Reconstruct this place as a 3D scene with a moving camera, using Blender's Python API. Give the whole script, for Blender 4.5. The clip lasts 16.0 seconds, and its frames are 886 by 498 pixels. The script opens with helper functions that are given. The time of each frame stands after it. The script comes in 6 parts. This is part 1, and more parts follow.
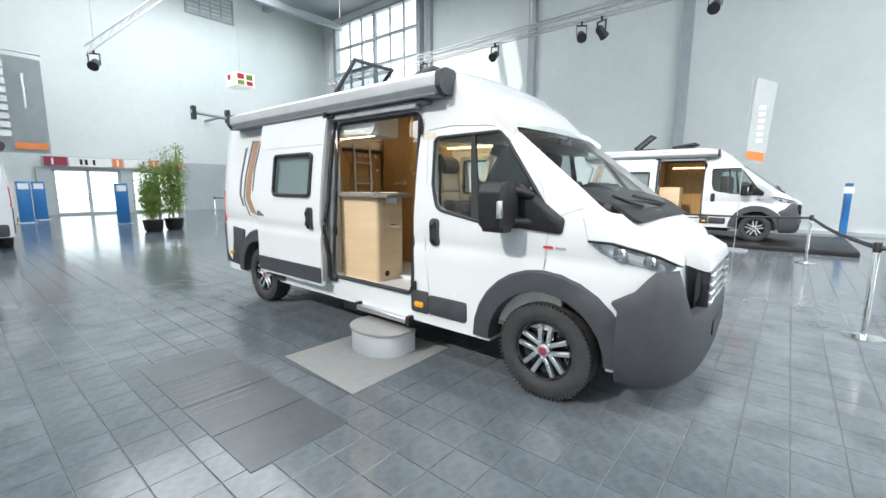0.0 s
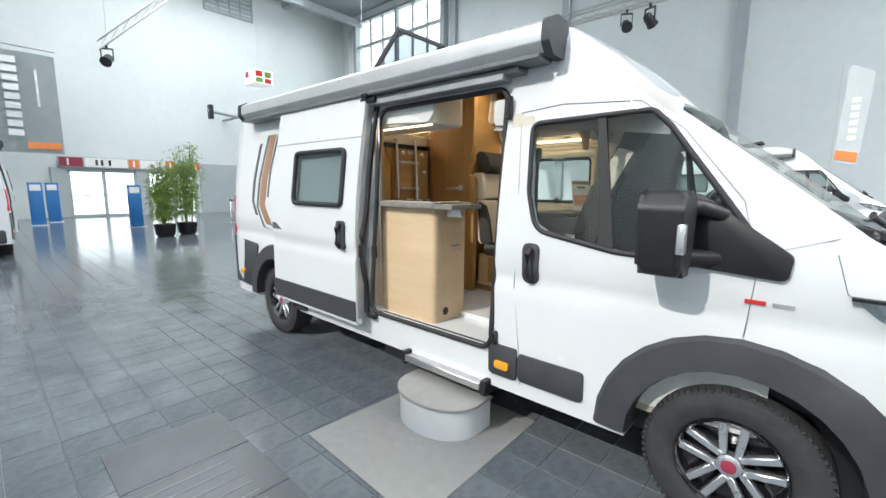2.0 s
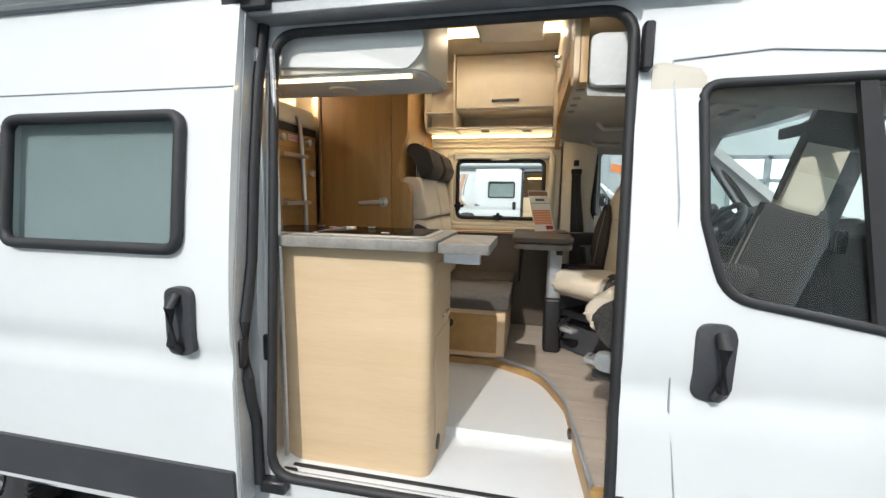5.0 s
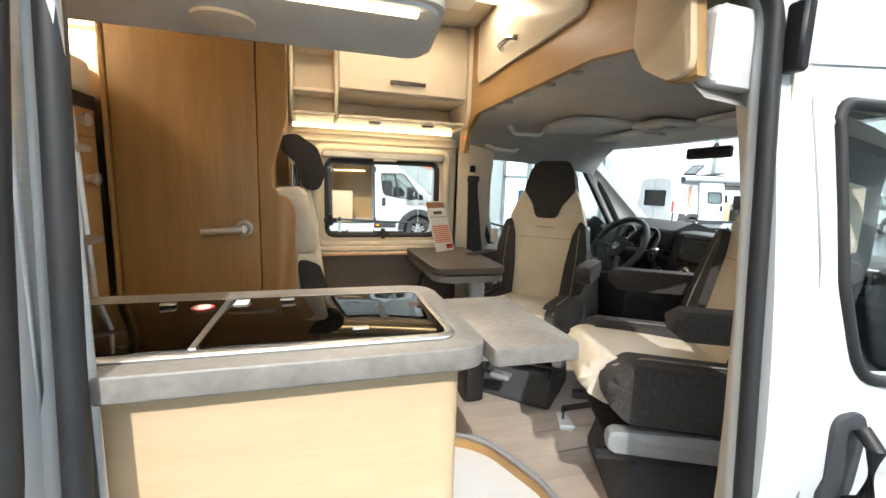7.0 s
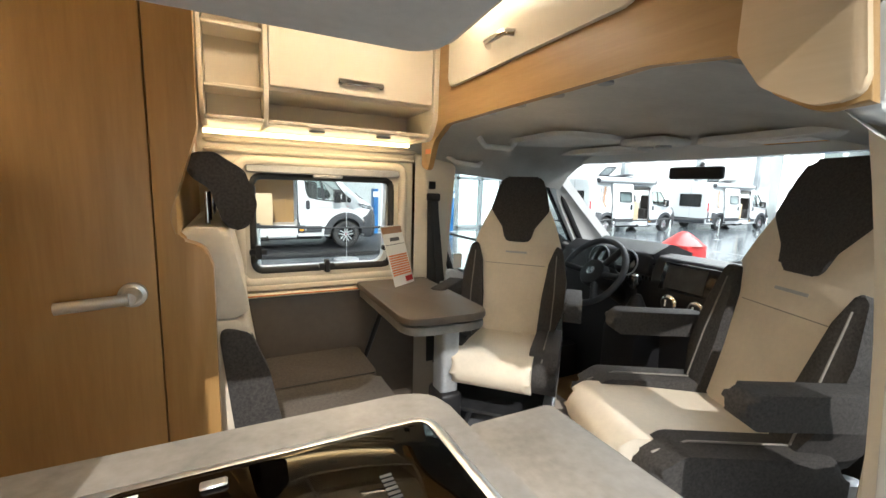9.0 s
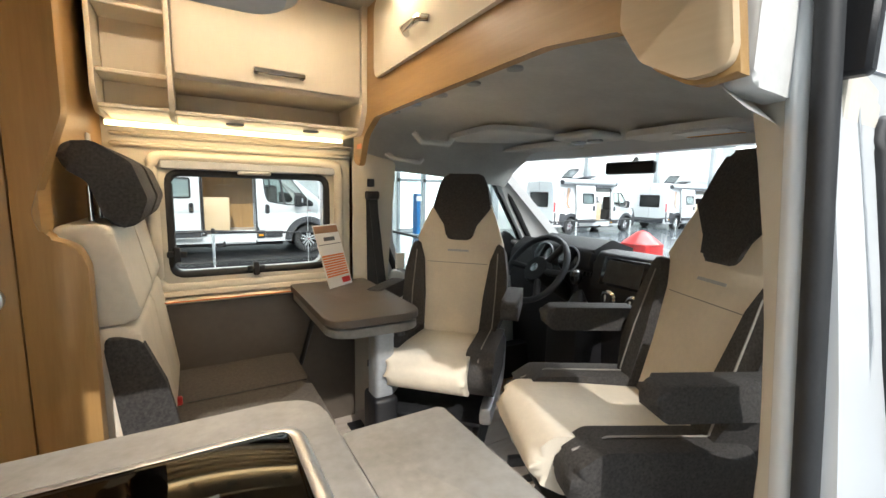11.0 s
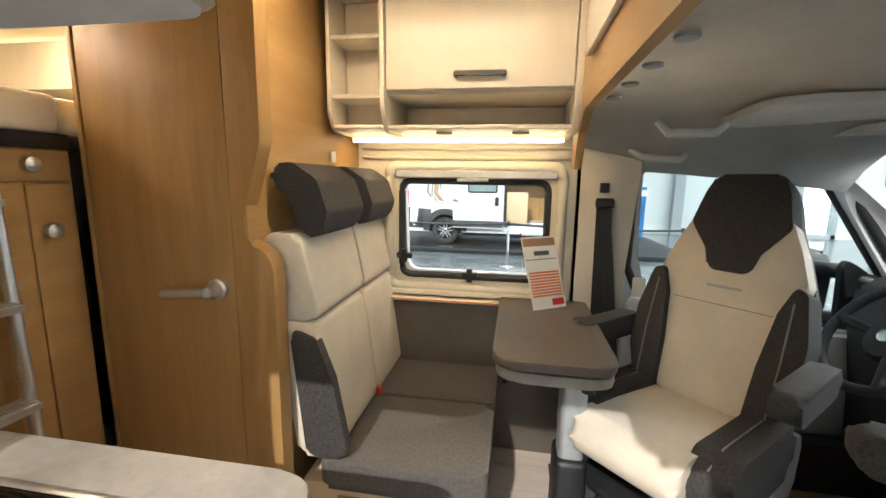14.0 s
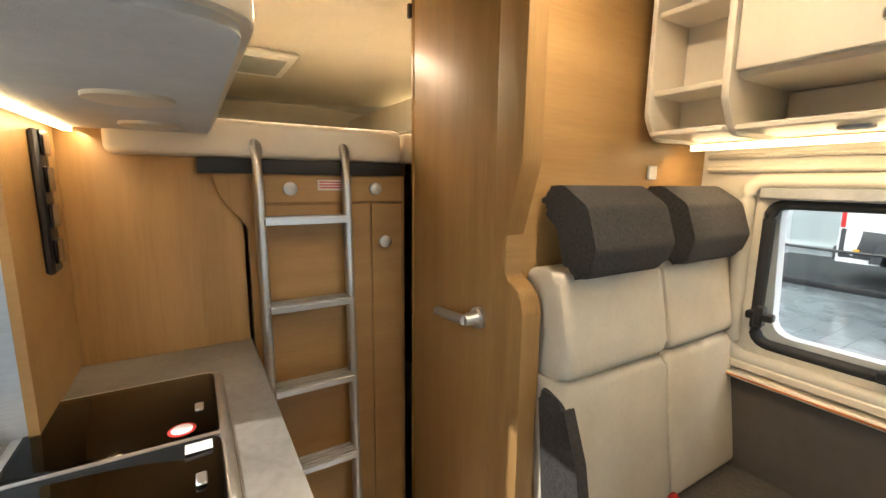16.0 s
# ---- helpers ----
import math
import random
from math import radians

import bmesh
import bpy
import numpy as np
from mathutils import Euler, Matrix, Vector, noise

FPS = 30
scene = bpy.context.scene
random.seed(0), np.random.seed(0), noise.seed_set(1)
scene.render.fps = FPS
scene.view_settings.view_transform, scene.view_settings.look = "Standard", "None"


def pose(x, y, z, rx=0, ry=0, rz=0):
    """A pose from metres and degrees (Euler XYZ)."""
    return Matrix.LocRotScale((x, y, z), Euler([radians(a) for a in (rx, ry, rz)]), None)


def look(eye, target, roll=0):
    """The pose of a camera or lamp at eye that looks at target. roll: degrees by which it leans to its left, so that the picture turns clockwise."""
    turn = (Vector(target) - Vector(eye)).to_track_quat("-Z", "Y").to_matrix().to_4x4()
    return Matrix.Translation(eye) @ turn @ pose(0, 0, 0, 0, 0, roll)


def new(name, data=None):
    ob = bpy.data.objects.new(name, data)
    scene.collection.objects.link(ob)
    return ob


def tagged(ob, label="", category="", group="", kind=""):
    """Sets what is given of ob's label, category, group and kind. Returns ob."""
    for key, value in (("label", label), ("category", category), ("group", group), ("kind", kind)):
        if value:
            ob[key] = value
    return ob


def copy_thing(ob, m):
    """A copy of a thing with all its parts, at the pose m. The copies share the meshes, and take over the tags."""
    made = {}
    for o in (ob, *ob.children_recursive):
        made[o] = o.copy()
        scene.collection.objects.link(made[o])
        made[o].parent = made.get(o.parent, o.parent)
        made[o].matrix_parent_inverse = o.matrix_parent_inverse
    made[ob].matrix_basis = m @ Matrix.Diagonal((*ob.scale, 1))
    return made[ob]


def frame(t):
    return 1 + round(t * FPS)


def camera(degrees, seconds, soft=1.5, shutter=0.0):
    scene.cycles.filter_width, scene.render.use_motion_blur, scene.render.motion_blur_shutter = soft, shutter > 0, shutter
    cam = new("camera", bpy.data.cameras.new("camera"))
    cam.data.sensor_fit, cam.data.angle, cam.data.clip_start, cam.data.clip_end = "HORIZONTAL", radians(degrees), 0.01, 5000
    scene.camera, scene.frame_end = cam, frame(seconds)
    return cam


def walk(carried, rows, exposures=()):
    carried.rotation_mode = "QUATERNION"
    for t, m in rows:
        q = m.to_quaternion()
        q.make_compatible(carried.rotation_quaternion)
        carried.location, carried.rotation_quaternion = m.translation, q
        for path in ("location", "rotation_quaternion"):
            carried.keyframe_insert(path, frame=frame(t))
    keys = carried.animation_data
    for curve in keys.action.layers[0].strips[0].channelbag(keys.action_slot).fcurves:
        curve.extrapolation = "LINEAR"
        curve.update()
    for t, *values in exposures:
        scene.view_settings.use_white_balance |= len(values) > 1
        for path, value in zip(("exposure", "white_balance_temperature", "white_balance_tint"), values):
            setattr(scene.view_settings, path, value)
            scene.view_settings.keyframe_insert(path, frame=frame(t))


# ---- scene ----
cam = camera(93.5, 16.0)

PATH = [
    (0, (1.271, -3.663, 1.534), (0.011, -2.139, 1.235), 0.4),
    (0.5, (1.046, -3.529, 1.568), (-0.28, -2.064, 1.259), 0.3),
    (1, (0.798, -3.339, 1.554), (-0.544, -1.887, 1.248), 0.3),
    (1.5, (0.515, -3.18, 1.565), (-0.817, -1.718, 1.267), 0.5),
    (2, (0.167, -3.093, 1.57), (-1.147, -1.613, 1.278), 0.6),
    (2.5, (-0.168, -2.97, 1.576), (-1.439, -1.456, 1.273), 0.5),
    (3, (-0.521, -2.867, 1.607), (-1.734, -1.307, 1.293), 0.1),
    (3.5, (-0.796, -2.758, 1.584), (-1.918, -1.126, 1.304), 0.6),
    (4, (-1.059, -2.586, 1.581), (-1.929, -0.805, 1.313), 0.6),
    (4.5, (-1.291, -2.444, 1.577), (-1.947, -0.571, 1.324), 0.6),
    (5, (-1.524, -2.288, 1.615), (-1.936, -0.348, 1.353), 0.8),
    (5.2, (-1.66, -2.237, 1.61), (-1.886, -0.267, 1.347), 0.5),
    (7.3, (-2.146, -1.471, 1.744), (-1.525, 0.406, 1.445), 1.9),
    (7.5, (-2.166, -1.402, 1.75), (-1.505, 0.462, 1.453), 1.8),
    (8, (-2.16, -1.296, 1.764), (-1.437, 0.547, 1.479), 1.6),
    (8.5, (-2.182, -1.192, 1.808), (-1.355, 0.606, 1.518), 1.7),
    (9, (-2.152, -1.156, 1.832), (-1.258, 0.608, 1.539), 1.8),
    (9.5, (-2.161, -1.133, 1.815), (-1.19, 0.595, 1.546), 1.6),
    (10, (-2.147, -1.183, 1.803), (-1.143, 0.526, 1.54), 1.4),
    (10.2, (-2.129, -1.196, 1.806), (-1.105, 0.501, 1.536), 1.3),
    (12.3, (-1.711, -1.12, 1.804), (-0.81, 0.608, 1.52), 1.6),
    (12.5, (-1.676, -1.112, 1.809), (-0.825, 0.637, 1.527), 1.7),
    (13, (-1.593, -1.085, 1.851), (-0.925, 0.747, 1.546), 2.0),
    (13.5, (-1.577, -1.04, 1.852), (-1.369, 0.905, 1.523), 1.3),
    (14, (-1.589, -0.976, 1.866), (-1.919, 0.968, 1.534), 0.9),
    (14.5, (-1.57, -0.917, 1.875), (-2.196, 0.958, 1.572), 1.4),
    (15, (-1.516, -0.852, 1.9), (-2.522, 0.847, 1.585), 1.0),
    (15.5, (-1.515, -0.723, 1.92), (-2.877, 0.703, 1.586), 0.8),
    (16, (-1.528, -0.613, 1.909), (-3.223, 0.399, 1.59), 0.6),
]
walk(cam, [(t, look(eye, target, roll)) for t, eye, target, roll in PATH], [(0, -0.32), (5.2, -0.28), (7.3, 0.24), (12.3, 0.12), (13.5, 0.25), (16, 0.3)])

# ---- world, sun, fill lamps under the roof ----
world = bpy.data.worlds.new("sky")
scene.world = world
world.use_nodes = True
sky = world.node_tree.nodes.new("ShaderNodeTexSky")
sky.sky_type, sky.sun_disc = "NISHITA", False
sky.sun_elevation, sky.sun_rotation = radians(38.3), radians(191)
world.node_tree.nodes["Background"].inputs[1].default_value = 0.12
world.node_tree.links.new(sky.outputs[0], world.node_tree.nodes["Background"].inputs[0])


def lamp(name, kind, m, energy, color=(1, 1, 1), size=1.0, size_y=0.0):
    d = bpy.data.lights.new(name, kind)
    d.energy, d.color = energy, color
    if kind == "AREA":
        d.shape, d.size, d.size_y = "RECTANGLE", size, size_y or size
    if kind == "SUN":
        d.angle = radians(size)
    if kind == "SPOT":
        d.spot_size, d.shadow_soft_size = radians(size), 0.05
    o = new(name, d)
    o.matrix_world = m
    return o


SUN_WAY = Vector((0.043, 0.23, -0.185)).normalized()
lamp("sun", "SUN", look((-6, -14, 20), Vector((-6, -14, 20)) + SUN_WAY), 3.5, (1, 0.97, 0.92), 0.8)
# fill lamps added under the roof openings in place of sky light, tuned one by one
lamp("hall_fill_light", "AREA", pose(-2, -8, 12.9), 2900, (0.93, 0.97, 1.0), 26, 15)
lamp("hall_fill_light", "AREA", pose(18, 4, 12.9), 13000, (0.93, 0.97, 1.0), 24, 12)
lamp("hall_fill_light", "AREA", pose(-17, 5, 12.9), 3000, (0.93, 0.97, 1.0), 12, 12)
# warm light strips of the van
WARM = (1.0, 0.74, 0.44)
lamp("strip_light", "AREA", pose(-1.83, 0.60, 2.0, 25, 0, 0), 1.8, WARM, 0.8, 0.02)
lamp("strip_light", "AREA", pose(-2.35, -0.82, 2.01, -20, 0, 0), 1.1, WARM, 0.9, 0.02)
lamp("strip_light", "AREA", pose(-3.8, 0.76, 2.36, 30, 0, 0), 14, WARM, 1.6, 0.02)

# ceiling lamps raised to brighten the inside
lamp("ceiling_fill_light", "AREA", pose(-1.75, 0.05, 2.45), 6, (1.0, 0.84, 0.62), 0.9, 0.06)
# fill added before the bed, with no lamp fitting there
lamp("ceiling_fill_light", "AREA", pose(-3.2, 0.0, 2.44), 12, (1.0, 0.80, 0.55), 0.06, 0.9)


# ---- materials ----
def material(name, color, rough=0.5, metal=0.0, vary=0.08, scale=6.0, bump=0.0, bump_scale=120.0, coat=0.0, stretch=(1, 1, 1), dark=None, rand=0.0):
    m = bpy.data.materials.new(name)
    m.use_nodes = True
    nt = m.node_tree
    b = nt.nodes["Principled BSDF"]
    b.inputs["Roughness"].default_value, b.inputs["Metallic"].default_value = rough, metal
    b.inputs["Coat Weight"].default_value = coat
    b.inputs["Coat Roughness"].default_value = 0.05
    tc = nt.nodes.new("ShaderNodeTexCoord")
    mp = nt.nodes.new("ShaderNodeMapping")
    mp.inputs["Scale"].default_value = stretch
    nt.links.new(tc.outputs["Object"], mp.inputs[0])
    n1, n2 = nt.nodes.new("ShaderNodeTexNoise"), nt.nodes.new("ShaderNodeTexNoise")
    n1.inputs["Scale"].default_value, n2.inputs["Scale"].default_value = scale, scale * 9
    n1.inputs["Detail"].default_value = n2.inputs["Detail"].default_value = 5
    mix = nt.nodes.new("ShaderNodeMath")
    mix.operation = "MULTIPLY_ADD"
    for n in (n1, n2):
        nt.links.new(mp.outputs[0], n.inputs["Vector"])
    nt.links.new(n2.outputs[0], mix.inputs[0])
    mix.inputs[1].default_value = 0.45
    nt.links.new(n1.outputs[0], mix.inputs[2])
    ramp = nt.nodes.new("ShaderNodeValToRGB")
    c0 = dark or [max(0, c * (1 - 2 * vary)) for c in color]
    c1 = color if dark else [min(1, c * (1 + vary)) for c in color]
    ramp.color_ramp.elements[0].position, ramp.color_ramp.elements[1].position = 0.45, 0.95
    ramp.color_ramp.elements[0].color, ramp.color_ramp.elements[1].color = (*c0, 1), (*c1, 1)
    nt.links.new(mix.outputs[0], ramp.inputs[0])
    out = ramp.outputs[0]
    if rand:
        info = nt.nodes.new("ShaderNodeObjectInfo")
        hsv = nt.nodes.new("ShaderNodeHueSaturation")
        mr = nt.nodes.new("ShaderNodeMapRange")
        mr.inputs[3].default_value, mr.inputs[4].default_value = 1 - rand, 1 + rand
        nt.links.new(info.outputs["Random"], mr.inputs[0])
        nt.links.new(mr.outputs[0], hsv.inputs["Value"])
        nt.links.new(out, hsv.inputs["Color"])
        out = hsv.outputs[0]
    nt.links.new(out, b.inputs["Base Color"])
    if vary:
        rr = nt.nodes.new("ShaderNodeMapRange")
        rr.inputs[3].default_value, rr.inputs[4].default_value = max(0.02, rough * 0.85), min(1, rough * 1.2)
        nt.links.new(n1.outputs[0], rr.inputs[0])
        nt.links.new(rr.outputs[0], b.inputs["Roughness"])
    if bump:
        nb = nt.nodes.new("ShaderNodeTexNoise")
        nb.inputs["Scale"].default_value = bump_scale
        nb.inputs["Detail"].default_value = 4
        nt.links.new(mp.outputs[0], nb.inputs["Vector"])
        bp = nt.nodes.new("ShaderNodeBump")
        bp.inputs["Strength"].default_value, bp.inputs["Distance"].default_value = bump, 0.004
        nt.links.new(nb.outputs[0], bp.inputs["Height"])
        nt.links.new(bp.outputs[0], b.inputs["Normal"])
    return m


def glass(name, tint, gloss_rough=0.02, ior=1.45):
    m = bpy.data.materials.new(name)
    m.use_nodes = True
    nt = m.node_tree
    nt.nodes.remove(nt.nodes["Principled BSDF"])
    t, g, mx, f = (nt.nodes.new("ShaderNode" + k) for k in ("BsdfTransparent", "BsdfGlossy", "MixShader", "LayerWeight"))
    t.inputs[0].default_value = (*tint, 1)
    g.inputs["Roughness"].default_value = gloss_rough
    f.inputs["Blend"].default_value = 0.5
    power, gain = nt.nodes.new("ShaderNodeMath"), nt.nodes.new("ShaderNodeMath")
    power.operation, gain.operation = "POWER", "MULTIPLY_ADD"
    power.inputs[1].default_value = 4.0
    gain.inputs[1].default_value, gain.inputs[2].default_value = 0.6, ((ior - 1) / (ior + 1)) ** 2
    nt.links.new(f.outputs["Facing"], power.inputs[0])
    nt.links.new(power.outputs[0], gain.inputs[0])
    nt.links.new(gain.outputs[0], mx.inputs[0])
    nt.links.new(t.outputs[0], mx.inputs[1])
    nt.links.new(g.outputs[0], mx.inputs[2])
    nt.links.new(mx.outputs[0], nt.nodes["Material Output"].inputs[0])
    return m


def glow(name, color, strength):
    m = bpy.data.materials.new(name)
    m.use_nodes = True
    b = m.node_tree.nodes["Principled BSDF"]
    b.inputs["Base Color"].default_value = (*color, 1)
    b.inputs["Emission Color"].default_value = (*color, 1)
    b.inputs["Emission Strength"].default_value = strength
    return m


PAINT = material("white_paint", (0.68, 0.70, 0.71), 0.25, vary=0.015, scale=2, coat=0.6)
PAINT_GREY = material("pale_grey_paint", (0.62, 0.64, 0.65), 0.3, vary=0.02, scale=2, coat=0.5)
CLAD = material("dark_grey_plastic", (0.045, 0.048, 0.055), 0.55, vary=0.12, scale=9, bump=0.35, bump_scale=600)
BLACK = material("black_plastic", (0.012, 0.012, 0.014), 0.45, vary=0.15, scale=12, bump=0.2, bump_scale=500)
RUBBER = material("rubber_seal", (0.02, 0.021, 0.023), 0.6, vary=0.15, scale=20)
TYRE = material("tyre_rubber", (0.035, 0.036, 0.038), 0.75, vary=0.2, scale=14, bump=0.5, bump_scale=160)
ALLOY = material("polished_alloy", (0.75, 0.76, 0.78), 0.28, 0.9, vary=0.05, scale=20)
GLOSSBLACK = material("gloss_black", (0.01, 0.01, 0.012), 0.12, vary=0.1, coat=0.5)
CHROME = material("chrome", (0.8, 0.8, 0.8), 0.12, 1.0, vary=0.03)
ALU = material("satin_aluminium", (0.62, 0.62, 0.62), 0.32, 0.9, vary=0.06, scale=30, stretch=(1, 1, 8))
GREYM = material("grey_metal", (0.42, 0.44, 0.46), 0.45, 0.5, vary=0.1, scale=8)
DARKM = material("dark_seat_metal", (0.05, 0.052, 0.056), 0.4, 0.6, vary=0.2, scale=20)
AWNING = material("anthracite_awning", (0.20, 0.215, 0.23), 0.38, 0.4, vary=0.08, scale=3)
AWNING_LIGHT = material("silver_awning_front", (0.55, 0.57, 0.58), 0.35, 0.4, vary=0.05, scale=3)
OAK = material("honey_beech_laminate", (0.40, 0.235, 0.088), 0.42, vary=0.1, scale=2.2, stretch=(7, 7, 0.5), dark=(0.29, 0.16, 0.054), bump=0.08)
OAK_H = material("honey_beech_laminate_cross", (0.43, 0.26, 0.10), 0.42, vary=0.1, scale=2.2, stretch=(7, 0.5, 7), dark=(0.33, 0.185, 0.065), bump=0.08)
MAPLE = material("pale_maple_laminate", (0.66, 0.50, 0.32), 0.45, scale=2.5, stretch=(0.6, 0.6, 6), dark=(0.58, 0.42, 0.25), bump=0.06)
CREAM = material("cream_gloss_laminate", (0.76, 0.68, 0.55), 0.3, vary=0.02, scale=3, stretch=(6, 1, 1))
CREAMWALL = material("cream_wall_liner", (0.58, 0.54, 0.46), 0.6, vary=0.03, scale=5, bump=0.1)
HEADLINER = material("grey_headliner", (0.68, 0.68, 0.66), 0.85, vary=0.06, scale=7, bump=0.3, bump_scale=700)
STONE = material("grey_stone_laminate", (0.29, 0.27, 0.245), 0.42, scale=7, dark=(0.15, 0.14, 0.125), bump=0.15, bump_scale=60)
TAUPE = material("taupe_laminate", (0.105, 0.085, 0.068), 0.45, vary=0.1, scale=4, stretch=(1, 6, 1))
FAB_CREAM = material("cream_leatherette", (0.66, 0.59, 0.48), 0.6, vary=0.05, scale=8, bump=0.35, bump_scale=420)
FAB_DARK = material("charcoal_woven_fabric", (0.07, 0.065, 0.062), 0.9, scale=150, dark=(0.018, 0.017, 0.017), bump=0.7, bump_scale=420)
FAB_BENCH = material("brown_grey_tweed", (0.115, 0.10, 0.088), 0.95, scale=90, dark=(0.06, 0.053, 0.048), bump=0.7, bump_scale=300)
FLOORWOOD = material("pale_ash_deck_floor", (0.46, 0.40, 0.34), 0.4, scale=3, stretch=(1, 7, 1), dark=(0.36, 0.30, 0.25), rand=0.06)
WALL = material("white_hall_plaster", (0.66, 0.70, 0.69), 0.8, vary=0.04, scale=0.35, bump=0.1, bump_scale=20)
WALL_GREY = material("grey_hall_panel", (0.42, 0.46, 0.47), 0.6, vary=0.05, scale=0.6)
STEEL = material("painted_steel", (0.36, 0.39, 0.41), 0.5, vary=0.06, scale=2)
TILE = material("dark_slate_tile", (0.145, 0.165, 0.18), 0.15, vary=0.2, scale=2.6, bump=0.12, bump_scale=30, rand=0.05)
JOINT = material("pale_grout", (0.20, 0.21, 0.215), 0.6, vary=0.15, scale=4)
MATTE = material("pale_grey_carpet", (0.30, 0.30, 0.285), 0.9, vary=0.05, scale=15, bump=0.5, bump_scale=300)
PLATE = material("grey_floor_plate", (0.085, 0.095, 0.10), 0.3, vary=0.15, scale=3)
GREEN = material("bamboo_leaf", (0.22, 0.34, 0.06), 0.55, vary=0.3, scale=5, rand=0.1)
STEM = material("bamboo_stem", (0.26, 0.25, 0.09), 0.5, vary=0.2, scale=10)
BLUE = material("blue_plastic", (0.02, 0.16, 0.42), 0.4, vary=0.05)
ORANGE = material("orange_print", (0.75, 0.22, 0.06), 0.5, vary=0.03)
BRONZE = material("bronze_stripe", (0.42, 0.25, 0.16), 0.35, 0.3, vary=0.05)
DGREY = material("grey_stripe", (0.14, 0.15, 0.165), 0.35, 0.3, vary=0.05)
AMBER = material("amber_lens", (0.80, 0.36, 0.02), 0.2, vary=0.05, coat=0.5)
RED = material("red_plastic", (0.55, 0.03, 0.03), 0.35, vary=0.05)
WHITE = material("white_print", (0.8, 0.8, 0.78), 0.6, vary=0.02)
FLAGM = material("grey_banner_cloth", (0.46, 0.50, 0.51), 0.85, vary=0.05, scale=2)
MAROON = material("maroon_sign", (0.28, 0.03, 0.06), 0.5, vary=0.04)
CLEAR = glass("clear_glass", (0.93, 0.96, 0.95))
SMOKE = glass("smoked_acrylic", (0.30, 0.32, 0.34), 0.03)
HOBGLASS = glass("tinted_hob_glass", (0.10, 0.085, 0.075), 0.03, 1.5)
WINDOWGLASS = glass("tinted_side_glass", (0.86, 0.90, 0.89))
LENS = glass("lamp_lens", (0.85, 0.87, 0.88), 0.05, 1.6)
LED = glow("warm_led_strip", (1.0, 0.76, 0.42), 6)
LAMPGLOW = glow("spot_lamp_glow", (1.0, 0.97, 0.9), 18)
SKYGLOW = glow("daylight_outside", (0.92, 0.97, 1.0), 3.0)
SIGNGLOW = glow("lit_sign_face", (0.9, 0.9, 0.88), 0.6)


# ---- mesh helpers ----
def finish(name, bm, mat, parent=None, smooth=40):
    bmesh.ops.recalc_face_normals(bm, faces=bm.faces)
    me = bpy.data.meshes.new(name)
    if parent:
        bmesh.ops.translate(bm, vec=-parent.location, verts=bm.verts)
    bm.to_mesh(me)
    bm.free()
    for m in mat if isinstance(mat, (list, tuple)) else [mat]:
        me.materials.append(m)
    if smooth:
        me.shade_smooth()
        me.set_sharp_from_angle(angle=radians(smooth))
    o = new(name, me)
    o.parent = parent
    return o


def thing(name, loc, label, category, group="", kind=""):
    o = new(name)
    o.location = loc
    o.empty_display_size = 0.1
    return tagged(o, label, category, group, kind)


def bevel(bm, w, seg=2):
    if w > 0:
        bmesh.ops.bevel(bm, geom=bm.edges[:], offset=w, segments=seg, profile=0.5, affect="EDGES", clamp_overlap=True)


def add_box(bm, x0, x1, y0, y1, z0, z1):
    vs = [bm.verts.new((x, y, z)) for x in (x0, x1) for y in (y0, y1) for z in (z0, z1)]
    for q in ((0, 1, 3, 2), (4, 6, 7, 5), (0, 4, 5, 1), (2, 3, 7, 6), (0, 2, 6, 4), (1, 5, 7, 3)):
        bm.faces.new([vs[i] for i in q])
    return vs


def box(name, x0, x1, y0, y1, z0, z1, mat, parent=None, bev=0.006, seg=2):
    bm = bmesh.new()
    add_box(bm, x0, x1, y0, y1, z0, z1)
    bevel(bm, bev, seg)
    return finish(name, bm, mat, parent)


def boxes(name, rows, mat, parent=None, bev=0.0):
    """Several boxes of one kind: parts of their own where they are few, else one mesh."""
    if parent and 1 < len(rows) <= 12:
        return [boxes(name, [r], mat, parent, bev) for r in rows][-1]
    bm = bmesh.new()
    for r in rows:
        add_box(bm, *r)
    bevel(bm, bev, 1)
    return finish(name, bm, mat, parent)


def place(axis, a, u, v):
    return {"x": (a, u, v), "y": (u, a, v), "z": (u, v, a)}[axis]


def prism_bm(pts, axis, a, b, shift=None):
    """A polygon in the two other axes, extruded along one axis from a to b."""
    bm = bmesh.new()
    lo = [bm.verts.new(place(axis, a(u, v) if callable(a) else a, u, v)) for u, v in pts]
    hi = [bm.verts.new(place(axis, b(u, v) if callable(b) else b, u, v)) for u, v in pts]
    n = len(pts)
    bm.faces.new(lo)
    bm.faces.new(hi[::-1])
    for i in range(n):
        bm.faces.new((lo[i], lo[(i + 1) % n], hi[(i + 1) % n], hi[i]))
    return bm


def prism(name, pts, axis, a, b, mat, parent=None, bev=0.0, seg=2):
    bm = prism_bm(pts, axis, a, b)
    if bev:
        edges = [e for f in bm.faces if len(f.verts) > 4 or len(pts) <= 4 for e in f.edges]
        bmesh.ops.bevel(bm, geom=list(set(edges)), offset=bev, segments=seg, profile=0.5, affect="EDGES", clamp_overlap=True)
    return finish(name, bm, mat, parent)


